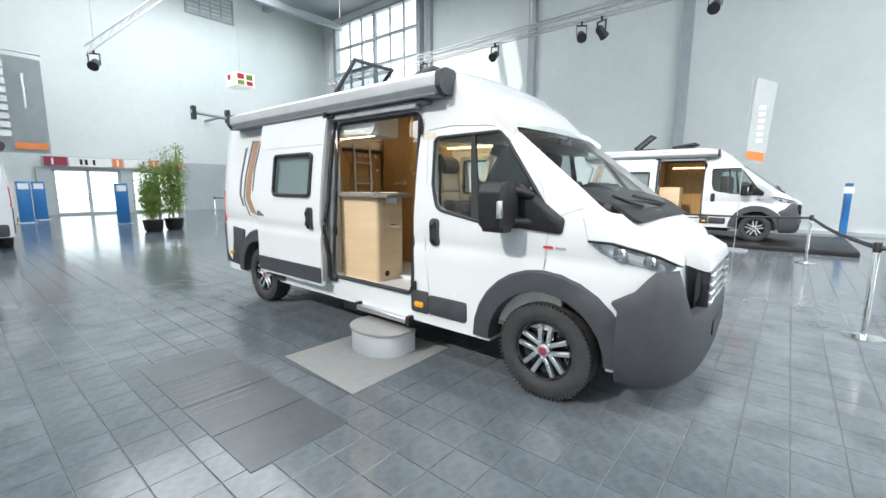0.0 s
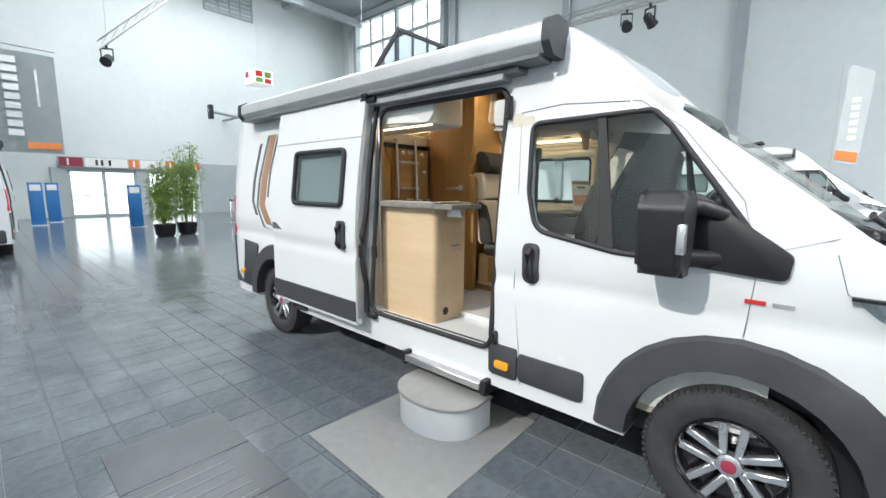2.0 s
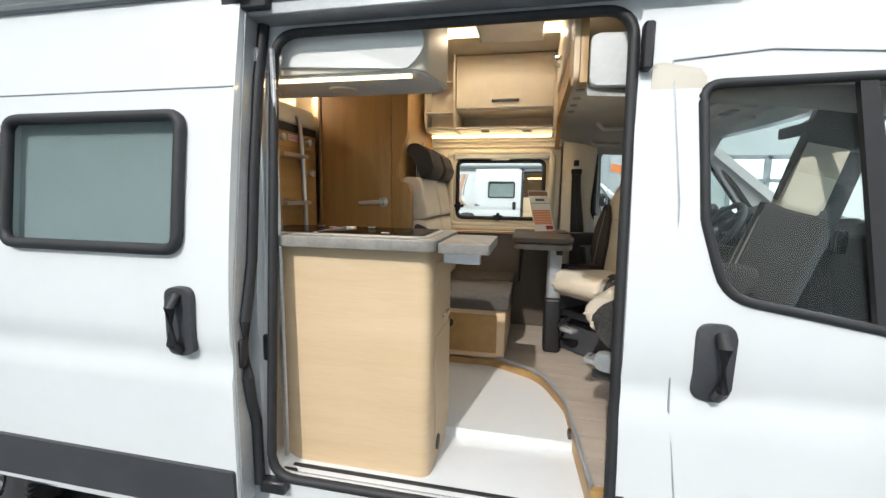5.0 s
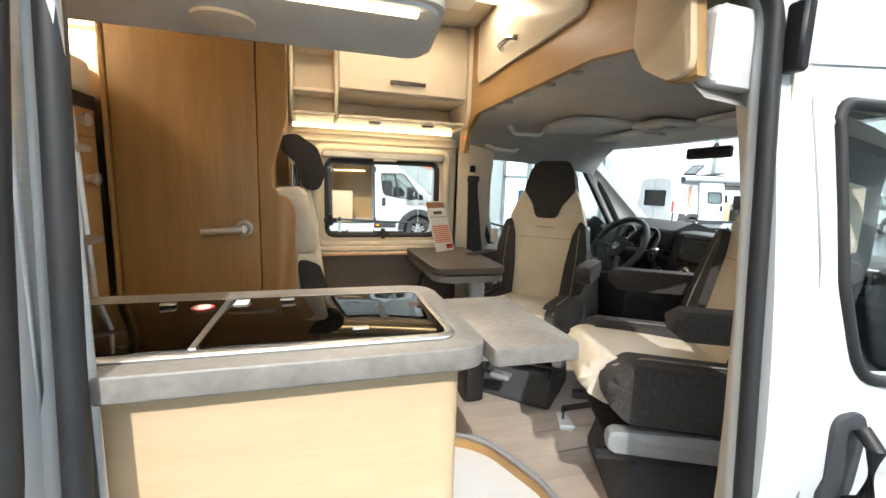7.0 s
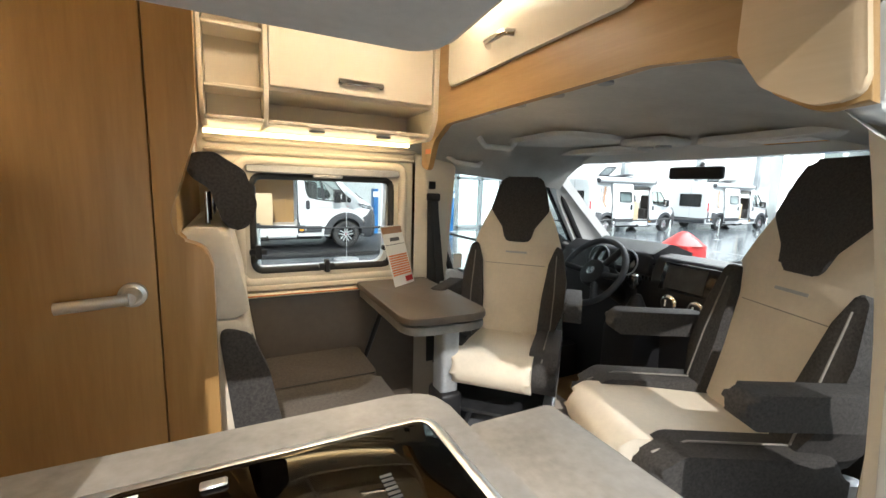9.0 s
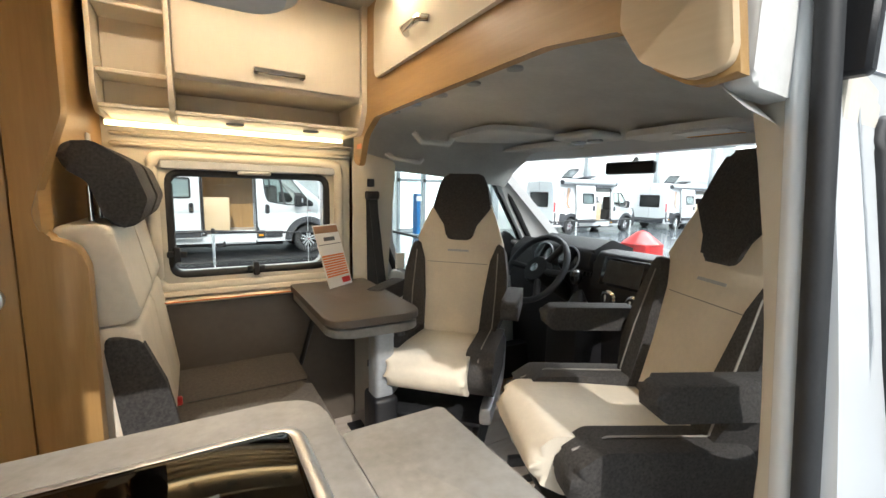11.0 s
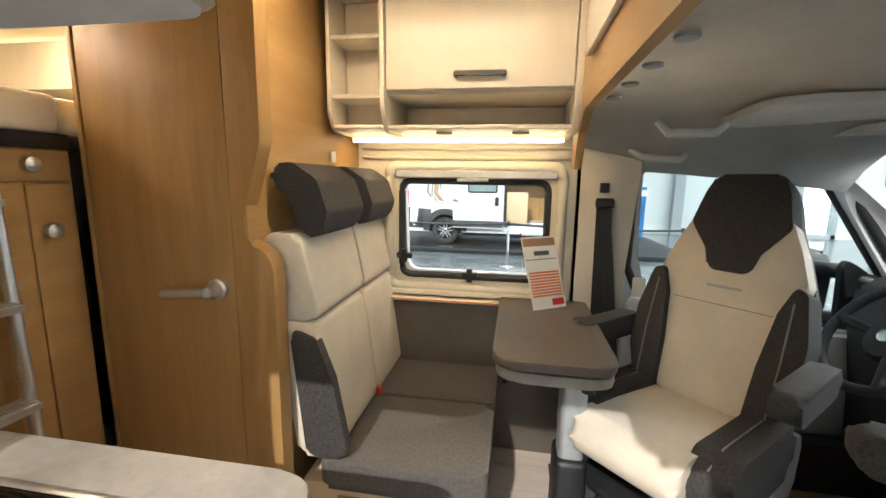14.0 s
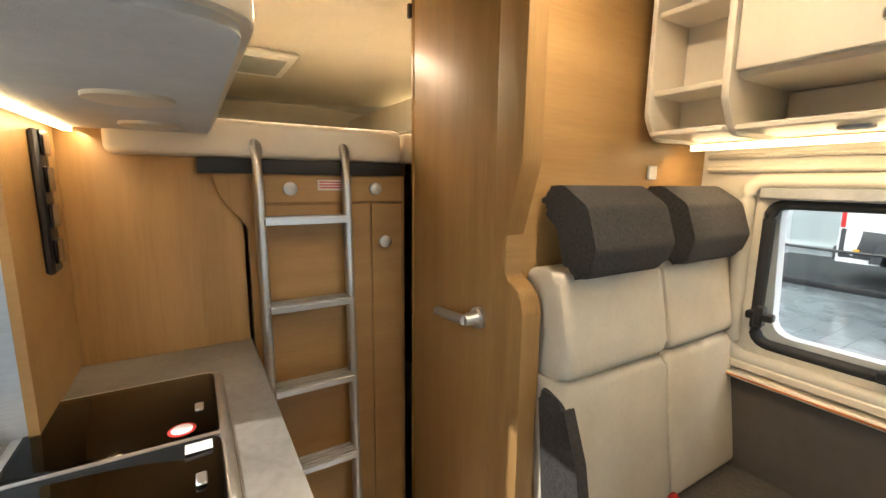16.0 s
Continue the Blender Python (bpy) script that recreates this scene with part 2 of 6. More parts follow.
def rounded(pts, r, n=5):
    """A polygon with its corners rounded; r one radius or one a corner."""
    out = []
    for i, p in enumerate(pts):
        rad = r[i] if isinstance(r, (list, tuple)) else r
        p, a, b = Vector(p), Vector(pts[i - 1]), Vector(pts[(i + 1) % len(pts)])
        if rad <= 0:
            out.append((p.x, p.y))
            continue
        da, db = (a - p).normalized(), (b - p).normalized()
        half = max(0.05, da.angle(db) / 2)
        cut = min(rad / math.tan(half), (a - p).length * 0.49, (b - p).length * 0.49)
        s, e = p + da * cut, p + db * cut
        for k in range(n + 1):
            t = k / n
            q = s * (1 - t) ** 2 + p * 2 * t * (1 - t) + e * t * t
            out.append((q.x, q.y))
    return out


def rrect(u0, u1, v0, v1, r, n=5):
    return rounded([(u0, v0), (u1, v0), (u1, v1), (u0, v1)], r, n)


def sweep_bm(bm, pts, r, sides=8, closed=False, flat=1.0):
    pts = [Vector(p) for p in pts]
    rings, n = [], len(pts)
    ref = Vector((0, 0, 1))
    for i, p in enumerate(pts):
        a = pts[i - 1] if closed or i else p
        b = pts[(i + 1) % n] if closed or i < n - 1 else p
        d = (b - a).normalized()
        s = d.cross(ref)
        if s.length < 0.05:
            s = d.cross(Vector((0, 1, 0)))
        s.normalize()
        u = s.cross(d).normalized()
        rings.append([bm.verts.new(p + r * (math.cos(k * math.tau / sides) * s + flat * math.sin(k * math.tau / sides) * u)) for k in range(sides)])
    for i in range(n if closed else n - 1):
        a, b = rings[i], rings[(i + 1) % n]
        for k in range(sides):
            bm.faces.new((a[k], a[(k + 1) % sides], b[(k + 1) % sides], b[k]))
    if not closed:
        bm.faces.new(rings[0][::-1])
        bm.faces.new(rings[-1])


def tube(name, pts, r, mat, parent=None, sides=8, closed=False, flat=1.0):
    bm = bmesh.new()
    sweep_bm(bm, pts, r, sides, closed, flat)
    return finish(name, bm, mat, parent, 60)


def lathe_bm(bm, prof, m=Matrix(), seg=32, caps=True):
    rings = []
    for r, h in prof:
        rings.append([bm.verts.new(m @ Vector((r * math.cos(k * math.tau / seg), r * math.sin(k * math.tau / seg), h))) for k in range(seg)])
    for a, b in zip(rings, rings[1:]):
        for k in range(seg):
            bm.faces.new((a[k], a[(k + 1) % seg], b[(k + 1) % seg], b[k]))
    if caps:
        bm.faces.new(rings[0][::-1])
        bm.faces.new(rings[-1])


def lathe(name, prof, mat, parent=None, m=Matrix(), seg=32):
    bm = bmesh.new()
    lathe_bm(bm, prof, m, seg)
    return finish(name, bm, mat, parent)


def cushion(name, pts, axis, a, b, mat, parent=None, soft=0.03, seg=4):
    """A padded slab: a polygon thickened along one axis, with full rounded edges."""
    bm = prism_bm(pts, axis, a, b)
    caps = [f for f in bm.faces if len(f.verts) == len(pts) and len(pts) != 4] or bm.faces[:2]
    edges = {e for f in caps for e in f.edges}
    bmesh.ops.bevel(bm, geom=list(edges), offset=soft, segments=seg, profile=0.5, affect="EDGES", clamp_overlap=True)
    return finish(name, bm, mat, parent, 70)


def cut(o, cutters):
    """Takes the cutters away from o for good."""
    for c in cutters:
        mod = o.modifiers.new("cut", "BOOLEAN")
        mod.operation, mod.object, mod.solver = "DIFFERENCE", c, "EXACT"
    dg = bpy.context.evaluated_depsgraph_get()
    me = bpy.data.meshes.new_from_object(o.evaluated_get(dg))
    o.modifiers.clear()
    o.data = me
    for c in cutters:
        bpy.data.objects.remove(c)
    me.set_sharp_from_angle(angle=radians(35))
    return o


# ---- hall ----
X0, X1, Y0, Y1, HH = -26.0, 48.0, -18.0, 15.5, 13.0
tagged(box("floor", X0 - 1, X1 + 1, Y0 - 1, Y1 + 1, -0.4, -0.006, JOINT, bev=0), "dark slate tiled exhibition hall floor with pale joints", "floor", kind="structure")
w = box("wall_west", X0 - 0.4, X0, Y0, Y1, -0.3, HH, WALL, bev=0)
tagged(cut(w, [box("c", X0 - 1, X0 + 1, -0.05, 2.65, -0.005, 2.2, WALL, bev=0), box("c", X0 - 1, X0 + 1, 3.05, 5.4, -0.005, 2.2, WALL, bev=0)]), "tall white plastered hall wall with glazed entrance", "wall", kind="structure")
w = box("wall_north", X0 - 0.4, X1 + 0.4, Y1, Y1 + 0.4, -0.3, HH, WALL, bev=0)
tagged(cut(w, [box("c", -24.2, -16.2, Y1 - 1, Y1 + 1, 6.0, 12.5, WALL, bev=0), box("c", 5.6, 9.4, Y1 - 1, Y1 + 1, -0.005, 3.2, WALL, bev=0), box("c", 34, 44, Y1 - 1, Y1 + 1, 0.4, 9, WALL, bev=0)]), "tall white hall wall with rolling gate glazing", "wall", kind="structure")
tagged(box("wall_south", X0 - 0.4, X1 + 0.4, Y0 - 0.4, Y0, -0.3, HH, WALL, bev=0), "tall plain white hall wall", "wall", kind="structure")
w = box("wall_east", X1, X1 + 0.4, Y0, Y1, -0.3, HH, WALL, bev=0)
tagged(cut(w, [box("c", X1 - 1, X1 + 1, -6, 12, 1.0, 10, WALL, bev=0)]), "tall white hall wall with large windows", "wall", kind="structure")
# unseen roof; its openings are placed so that the sun reaches the van
boxrows = [(X0, X1, Y0, -17.6, HH, HH + 0.3), (X0, X1, -0.5, 0, HH, HH + 0.3), (X0, -15, -17.6, -0.5, HH, HH + 0.3), (11, X1, -17.6, -0.5, HH, HH + 0.3), (X0, X1, 11, Y1, HH, HH + 0.3), (X0, -23, 0, 11, HH, HH + 0.3), (-11, 6, 0, 11, HH, HH + 0.3), (30, X1, 0, 11, HH, HH + 0.3)]
tagged(boxes("ceiling", boxrows, STEEL), "grey steel hall roof, unseen, with openings added for the sun", "ceiling", kind="structure")
tagged(boxes("backdrop", [(X0 - 6.1, X0 - 6, -8, 14, -1, 9), (-60, 60, Y1 + 8, Y1 + 8.1, -1, 40), (X1 + 7, X1 + 7.1, -14, 18, -1, 14)], SKYGLOW), "bright overcast daylight outside the hall", "sky", kind="structure")
tagged(boxes("trim", [(x - 0.17, x + 0.17, Y1 - 0.25, Y1, 0, HH) for x in (-15.6, -9.0, -2.4, 4.2, 10.8, 17.4, 24.0, 30.6)], STEEL), "grey steel hall columns on the wall", "column", kind="structure")
tagged(boxes("baseboard", [(X0, X0 + 0.05, 5.6, Y1 - 0.3, 0, 2.75), (-24.5, 5.4, Y1 - 0.05, Y1 - 0.002, 0, 0.12)], WALL_GREY), "grey wall cladding near the floor", "trim", kind="structure")
bm = bmesh.new()
for k in (4, 5, 6, 7):
    add_box(bm, X0, X1, -17 + k * 4, -16.7 + k * 4, HH - 0.5, HH - 0.02)
for x in (-24, -12, 8, 20, 32):
    add_box(bm, x, x + 0.3, Y0, Y1, HH - 0.9, HH - 0.5)
tagged(finish("roof_beams", bm, STEEL, None, 0), "dark steel beams under the hall roof", "roof beams", kind="structure")

# rolling gate with glazing
g = thing("rolling_gate", (-20.2, Y1 - 0.1, 0), "tall grey rolling gate with panes of glass letting in daylight", "gate", kind="structure")
boxes("frame", [(-24.3, -24.0, 15.1, 15.45, 0, 12.6), (-16.4, -16.1, 15.1, 15.45, 0, 12.6), (-20.25, -20.05, 15.2, 15.42, 6, 12.5)] + [(-24.0, -16.4, 15.22, 15.4, z, z + 0.16) for z in (5.9, 7.5, 9.1, 10.7, 12.3)] + [(x, x + 0.09, 15.25, 15.38, 6, 12.4) for x in (-22.7, -21.5, -18.8, -17.6)], STEEL, g)
boxes("panel", [(-24.0, -16.4, 15.3, 15.42, z, z + 0.84) for z in (0.0, 0.86, 1.72, 2.58, 3.44, 4.3, 5.1)], WALL_GREY, g, 0.02)
boxes("pane", [(-24.0, -16.4, 15.34, 15.35, 6.0, 12.4)], CLEAR, g)
for k in range(3):
    tube("pipe", [(-24.45 - k * 0.22, 15.2, 0.02), (-24.45 - k * 0.22, 15.2, HH - 1)], 0.06, ALU, g)

# glazed entrance with its sign band
d = thing("door_1", (X0, 2.7, 0), "wide glazed entrance doors in dark grey frames", "door", kind="structure")
boxes("frame", [(X0 - 0.1, X0 + 0.15, y, y + 0.12, 0, 2.2) for y in (-0.05, 1.25, 2.53, 3.05, 4.2, 5.28)] + [(X0 - 0.1, X0 + 0.15, -0.05, 2.65, 2.12, 2.3), (X0 - 0.1, X0 + 0.15, 3.05, 5.4, 2.12, 2.3), (X0 - 0.05, X0 + 0.1, 0.0, 2.6, 1.0, 1.05), (X0 - 0.05, X0 + 0.1, 0, 2.6, 0, 0.12), (X0 - 0.05, X0 + 0.1, 3.1, 5.3, 0, 0.12), (X0, X0 + 0.2, 2.6, 3.1, 0, 2.3), (X0, X0 + 0.2, -0.6, -0.05, 0, 2.3)], WALL_GREY, d, 0.01)
boxes("pane", [(X0 + 0.02, X0 + 0.03, 0, 2.6, 0.05, 2.2), (X0 + 0.02, X0 + 0.03, 3.1, 5.35, 0.05, 2.2)], CLEAR, d)
sg = thing("direction_sign", (X0 + 0.3, 2.6, 2.3), "long grey direction sign with maroon and orange fields over the entrance", "sign")
box("board", X0 + 0.2, X0 + 0.32, -0.35, 5.6, 2.32, 2.82, FLAGM, sg)
box("maroon_field", X0 + 0.32, X0 + 0.335, -0.3, 0.55, 2.36, 2.78, MAROON, sg, 0)
boxes("orange_field", [(X0 + 0.32, X0 + 0.335, y, y + 0.42, 2.36, 2.78) for y in (2.3, 3.9, 5.1)], ORANGE, sg)
boxes("pale_field", [(X0 + 0.32, X0 + 0.333, 0.62, 2.25, 2.36, 2.78), (X0 + 0.32, X0 + 0.333, 2.78, 3.85, 2.36, 2.78)], WHITE, sg)
boxes("pictogram", [(X0 + 0.334, X0 + 0.34, y, y + 0.1, 2.44, 2.7) for y in (1.0, 1.2, 1.5)], GLOSSBLACK, sg)
boxes("arrow", [(X0 + 0.336, X0 + 0.342, y + 0.17, y + 0.25, 2.42, 2.72) for y in (2.3, 3.9, 5.1, -0.2)], WHITE, sg)


def letters(name, text, size, m, mat, parent, depth=0.003):
    cu = bpy.data.curves.new(name, "FONT")
    cu.body, cu.size, cu.extrude = text, size, depth
    cu.align_x = "CENTER"
    o = new(name, cu)
    me = bpy.data.meshes.new_from_object(o.evaluated_get(bpy.context.evaluated_depsgraph_get()))
    bpy.data.objects.remove(o)
    me.transform(m)
    if parent:
        me.transform(Matrix.Translation(-parent.location))
    me.materials.append(mat)
    p = new(name, me)
    p.parent = parent
    return p


letters("number", "3", 0.42, pose(X0 + 0.34, 3.6, 2.42, 90, 0, 90), GLOSSBLACK, sg)

# grey banner on the wall, lit exit cube, air grille
fl = thing("banner", (-22.0, -1.0, 0), "large grey hanging banner with pale lettering shapes", "banner")
bm = bmesh.new()
for i in range(9):
    for k in range(13):
        bm.verts.new((-22 + 0.05 * math.sin(i * 1.3), -3.0 + i * 0.315, 2.7 + k * 0.3))
bm.verts.ensure_lookup_table()
for i in range(8):
    for k in range(12):
        a = i * 13 + k
        bm.faces.new((bm.verts[a], bm.verts[a + 13], bm.verts[a + 14], bm.verts[a + 1]))
bmesh.ops.solidify(bm, geom=bm.faces[:], thickness=0.02)
finish("cloth", bm, FLAGM, fl)
boxes("pale_mark", [(-21.93, -21.91, -1.95, -1.55, z, z + 0.22) for z in (3.3, 3.62, 3.94, 4.26, 4.58, 4.9, 5.22, 5.54, 5.86)] + [(-21.93, -21.91, -1.1, -1.02, 4.4, 5.7)], PAINT_GREY, fl)
box("orange_field", -21.93, -21.91, -1.5, -0.55, 2.85, 3.1, ORANGE, fl, 0)
tube("pole", [(-22.05, -3.02, 0), (-22.05, -3.02, 6.5), (-22.05, -0.45, 6.5)], 0.04, ALU, fl)
ex = thing("exit_sign", (-19.7, 6.3, 6.2), "lit white exit sign cube with red and green marks on wires", "sign")
box("cube", -20.2, -19.2, 5.85, 6.75, 6.15, 6.75, SIGNGLOW, ex, 0.02)
boxes("red_mark", [(-19.199, -19.19, 5.93, 6.25, 6.45, 6.7), (-20.0, -19.7, 5.84, 5.849, 6.45, 6.7), (-19.199, -19.19, 6.35, 6.65, 6.2, 6.4)], RED, ex)
boxes("green_mark", [(-19.199, -19.19, 6.35, 6.65, 6.45, 6.7), (-19.199, -19.19, 5.93, 6.25, 6.2, 6.4)], GREEN, ex)
tube("wire", [(-19.7, 6.3, 6.75), (-19.7, 6.3, HH)], 0.01, ALU, ex)
vg = thing("air_grille", (X0, 7.7, 10.9), "grey air grille high in the wall", "air vent")
boxes("frame", [(X0, X0 + 0.08, 6.4, 9.1, 11.1, 11.2), (X0, X0 + 0.08, 6.4, 9.1, 12.4, 12.5), (X0, X0 + 0.08, 6.4, 6.5, 11.2, 12.4), (X0, X0 + 0.08, 9.0, 9.1, 11.2, 12.4)] + [(X0, X0 + 0.07, y, y + 0.06, 11.2, 12.4) for y in (7.15, 7.75, 8.35)], STEEL, vg)
boxes("slat", [(X0, X0 + 0.05, 6.5, 9.0, z, z + 0.14) for z in (11.25, 11.48, 11.71, 11.94, 12.17)], WALL_GREY, vg)
br = thing("wall_bracket", (X0, 6.9, 5.0), "dark steel bracket rail with drape on the wall", "bracket")
tube("rail", [(-23.6, 5.4, 5.35), (-23.6, 8.6, 5.1)], 0.09, STEEL, br)
boxes("clamp", [(-23.75, -23.45, y, y + 0.2, 4.95, 5.65) for y in (5.45, 7.2, 8.4)], DARKM, br, 0.02)
boxes("hanger", [(X0, -23.5, 7.0, 7.1, 5.2, 5.3)], STEEL, br)


# lighting trusses with spot lamps
def truss(name, a, b):
    t = thing(name, a, "aluminium lattice lighting truss hung from the roof", "truss", "lighting trusses")
    a, b = Vector(a), Vector(b)
    d = (b - a).normalized()
    s = d.cross(Vector((0, 0, 1))).normalized() * 0.15
    u = Vector((0, 0, 0.15))
    bm = bmesh.new()
    cs = [s + u, s - u, -s - u, -s + u]
    for c in cs:
        sweep_bm(bm, [a + c, b + c], 0.025, 6)
    n = int((b - a).length / 0.45)
    for i in range(n):
        p, q = a + (b - a) * i / n, a + (b - a) * (i + 1) / n
        for k in range(4):
            sweep_bm(bm, [p + cs[(k + i) % 4], q + cs[(k + i + 1) % 4]], 0.012, 4)
    for f in (0.05, 0.5, 0.95):
        p = a + (b - a) * f
        sweep_bm(bm, [p + u, Vector((p.x, p.y, HH))], 0.012, 4)
    finish("lattice", bm, ALU, t)


truss("truss", (-20, 11.5, 7.3), (6, 11.5, 7.55))
truss("truss", (-18, 0.2, 6.1), (-18, 5.0, 11))


def spot(loc, turn, tilt=35):
    s = thing("spot_lamp", loc, "black and silver stage spot lamp hung under a truss", "lamp", "truss spot lamps")
    s.location = (0, 0, 0)
    lathe("housing", [(0.09, -0.2), (0.13, -0.15), (0.15, 0.1), (0.17, 0.22), (0.15, 0.22)], DARKM, s, pose(0, 0, -0.42, 90 + tilt, 0, 0), 20)
    lathe("bulb", [(0.02, 0.0), (0.13, 0.2), (0.12, 0.21)], LAMPGLOW, s, pose(0, 0, -0.42, 90 + tilt, 0, 0), 16)
    boxes("yoke", [(-0.18, -0.16, -0.03, 0.03, -0.45, -0.08), (0.16, 0.18, -0.03, 0.03, -0.45, -0.08), (-0.18, 0.18, -0.03, 0.03, -0.1, -0.06), (-0.03, 0.03, -0.03, 0.03, -0.08, 0.06)], DARKM, s)
    s.matrix_basis = pose(*loc, 0, 0, turn)


for x, tu in ((-8.6, 0), (-5.0, 30), (-4.3, 160), (-12.5, 10), (-1.0, 0), (3.5, 0)):
    spot((x, 11.5, 7.22), tu)
spot((-18, 0.4, 6.1), 60)


# ---- tiles of the floor, laid in rows ----
TS = 0.253


# stanchions with a black belt
def stanchion(loc):
    s = thing("stanchion", (0, 0, 0), "chrome barrier post with a round base", "barrier post", "barrier posts")
    lathe("base", [(0.16, 0), (0.165, 0.012), (0.1, 0.025), (0.035, 0.04)], CHROME, s)
    lathe("post", [(0.028, 0.03), (0.028, 0.93), (0.022, 0.94)], CHROME, s, seg=20)
    lathe("head", [(0.034, 0.9), (0.034, 0.99), (0.028, 1.0)], BLACK, s, seg=20)
    s.location = loc
    return s


first = stanchion((2.0, 2.36, 0))
posts = [(2.0, 2.36), (1.64, 7.7), (-1.7, 8.0), (-5.4, 8.0), (6.5, 8.6), (9.2, 8.7), (12.4, 8.9), (16, 9.2), (20, 9.4), (-18.4, 4.2), (-19.5, 7.0)]
for p in posts[1:]:
    copy_thing(first, pose(p[0], p[1], 0))
bel = thing("barrier_belt", (0, 5, 0.9), "black retractable barrier belt between posts", "barrier belt")
belts = [((2.0, 2.36), (1.64, 7.7)), ((1.64, 7.7), (-1.7, 8.0)), ((-1.7, 8.0), (-5.4, 8.0)), ((2.0, 2.36), (7.6, 1.9)), ((6.5, 8.6), (9.2, 8.7)), ((9.2, 8.7), (12.4, 8.9)), ((12.4, 8.9), (16, 9.2)), ((-18.4, 4.2), (-19.5, 7.0))]
for a, b in belts:
    bm = bmesh.new()
    pts = [Vector((a[0] + (b[0] - a[0]) * t / 8, a[1] + (b[1] - a[1]) * t / 8, 0.945 - 0.05 * math.sin(math.pi * t / 8))) for t in range(9)]
    sweep_bm(bm, pts, 0.025, 6, flat=1.0)
    finish("belt", bm, BLACK, bel)
copy_thing(first, pose(7.6, 1.9, 0))


# potted bamboo
def bamboo(loc, seed, tall):
    rnd = random.Random(seed)
    p = thing("potted_bamboo", (0, 0, 0), "tall green bamboo plant in a round black pot", "plant", "potted bamboos")
    lathe("pot", [(0.2, 0), (0.25, 0.05), (0.29, 0.36), (0.3, 0.38), (0.27, 0.38), (0.25, 0.3)], BLACK, p, seg=24)
    bm, lv = bmesh.new(), bmesh.new()
    for k in range(26):
        a, r = rnd.uniform(0, math.tau), rnd.uniform(0.02, 0.2)
        h = tall * rnd.uniform(0.6, 1.0)
        lean = rnd.uniform(0.1, 0.42)
        pts = [(r * math.cos(a) * (1 + lean * 3 * t * t), r * math.sin(a) * (1 + lean * 3 * t * t), 0.3 + (h - 0.3) * t) for t in (0, 0.35, 0.7, 1)]
        sweep_bm(bm, pts, 0.008, 5)
        for j in range(150):
            t = rnd.uniform(0.12, 1) ** 0.8
            q = Vector((r * math.cos(a) * (1 + lean * 3 * t * t), r * math.sin(a) * (1 + lean * 3 * t * t), 0.3 + (h - 0.3) * t))
            q += Vector((rnd.gauss(0, 0.11), rnd.gauss(0, 0.11), rnd.gauss(0, 0.06)))
            d = Vector((rnd.gauss(0, 1), rnd.gauss(0, 1), rnd.uniform(-0.9, 0.5))).normalized()
            s = d.cross(Vector((rnd.gauss(0, 1), rnd.gauss(0, 1), 1))).normalized() * rnd.uniform(0.008, 0.014)
            ln = rnd.uniform(0.1, 0.2)
            v = [lv.verts.new(q), lv.verts.new(q + d * ln * 0.4 + s), lv.verts.new(q + d * ln - Vector((0, 0, 0.03))), lv.verts.new(q + d * ln * 0.4 - s)]
            lv.faces.new(v)
    finish("stems", bm, STEM, p)
    tagged(finish("leaves", lv, GREEN, p, 0), kind="stuff")
    p.location = loc


bamboo((-14.6, 0.75, 0), 1, 2.2)
bamboo((-14.9, 1.45, 0), 2, 2.9)
# blue information columns
for i, (x, y, h) in enumerate(((-18.6, 0.9, 1.55), (-21.5, -1.5, 1.6), (-23.0, -0.9, 1.6), (6.0, 14.4, 1.7), (2.6, 14.0, 1.7), (30, 11.5, 1.8))):
    c = thing("information_column", (x, y, 0), "slim blue and white free-standing information column", "sign column", "information columns")
    box("panel", x - 0.08, x + 0.08, y - 0.2, y + 0.2, 0.02, h, BLUE, c, 0.015)
    box("foot", x - 0.2, x + 0.2, y - 0.26, y + 0.26, 0, 0.025, ALU, c, 0.005)
    boxes("pale_label", [(x + 0.08, x + 0.085, y - 0.15, y + 0.15, h - 0.3, h - 0.08), (x - 0.12, x + 0.12, y - 0.205, y - 0.2, h - 0.3, h - 0.1)], WHITE, c)
# glazed side doors
d2 = thing("door_2", (7.5, Y1, 0), "tall glazed side doors letting in bright daylight", "door", kind="structure")
boxes("frame", [(x, x + 0.14, Y1 - 0.06, Y1 + 0.2, 0, 3.2) for x in (5.6, 6.85, 8.1, 9.26)] + [(5.6, 9.4, Y1 - 0.06, Y1 + 0.2, z, z + 0.14) for z in (0.0, 2.2, 3.06)], STEEL, d2)
box("pane", 5.7, 9.3, Y1 + 0.05, Y1 + 0.06, 0.1, 3.1, CLEAR, d2, 0)
tagged(box("display_platform", -6.3, 2.6, 9.4, 13.2, -0.004, 0.12, BLACK, None, 0.01), "low black carpeted display platform under a parked camper", "platform")
# flag on a slim pole
f2 = thing("pole_flag", (0.55, 8.9, 0), "narrow grey flag with orange foot on a slim white pole", "flag")
tube("pole", [(0.3, 8.9, 0), (0.3, 8.9, 4.1)], 0.009, ALU, f2)
prism("cloth", rounded([(0.33, 2.2), (0.7, 2.1), (0.78, 3.9), (0.4, 4.1)], 0.06), "y", 8.89, 8.91, FLAGM, f2)
prism("orange_foot", [(0.34, 2.24), (0.68, 2.15), (0.69, 2.35), (0.35, 2.42)], "y", 8.88, 8.92, ORANGE, f2)
boxes("pale_mark", [(0.5, 0.62, 8.88, 8.889, z, z + 0.09) for z in (2.6, 2.75, 2.9, 3.05, 3.2, 3.35)], WHITE, f2)
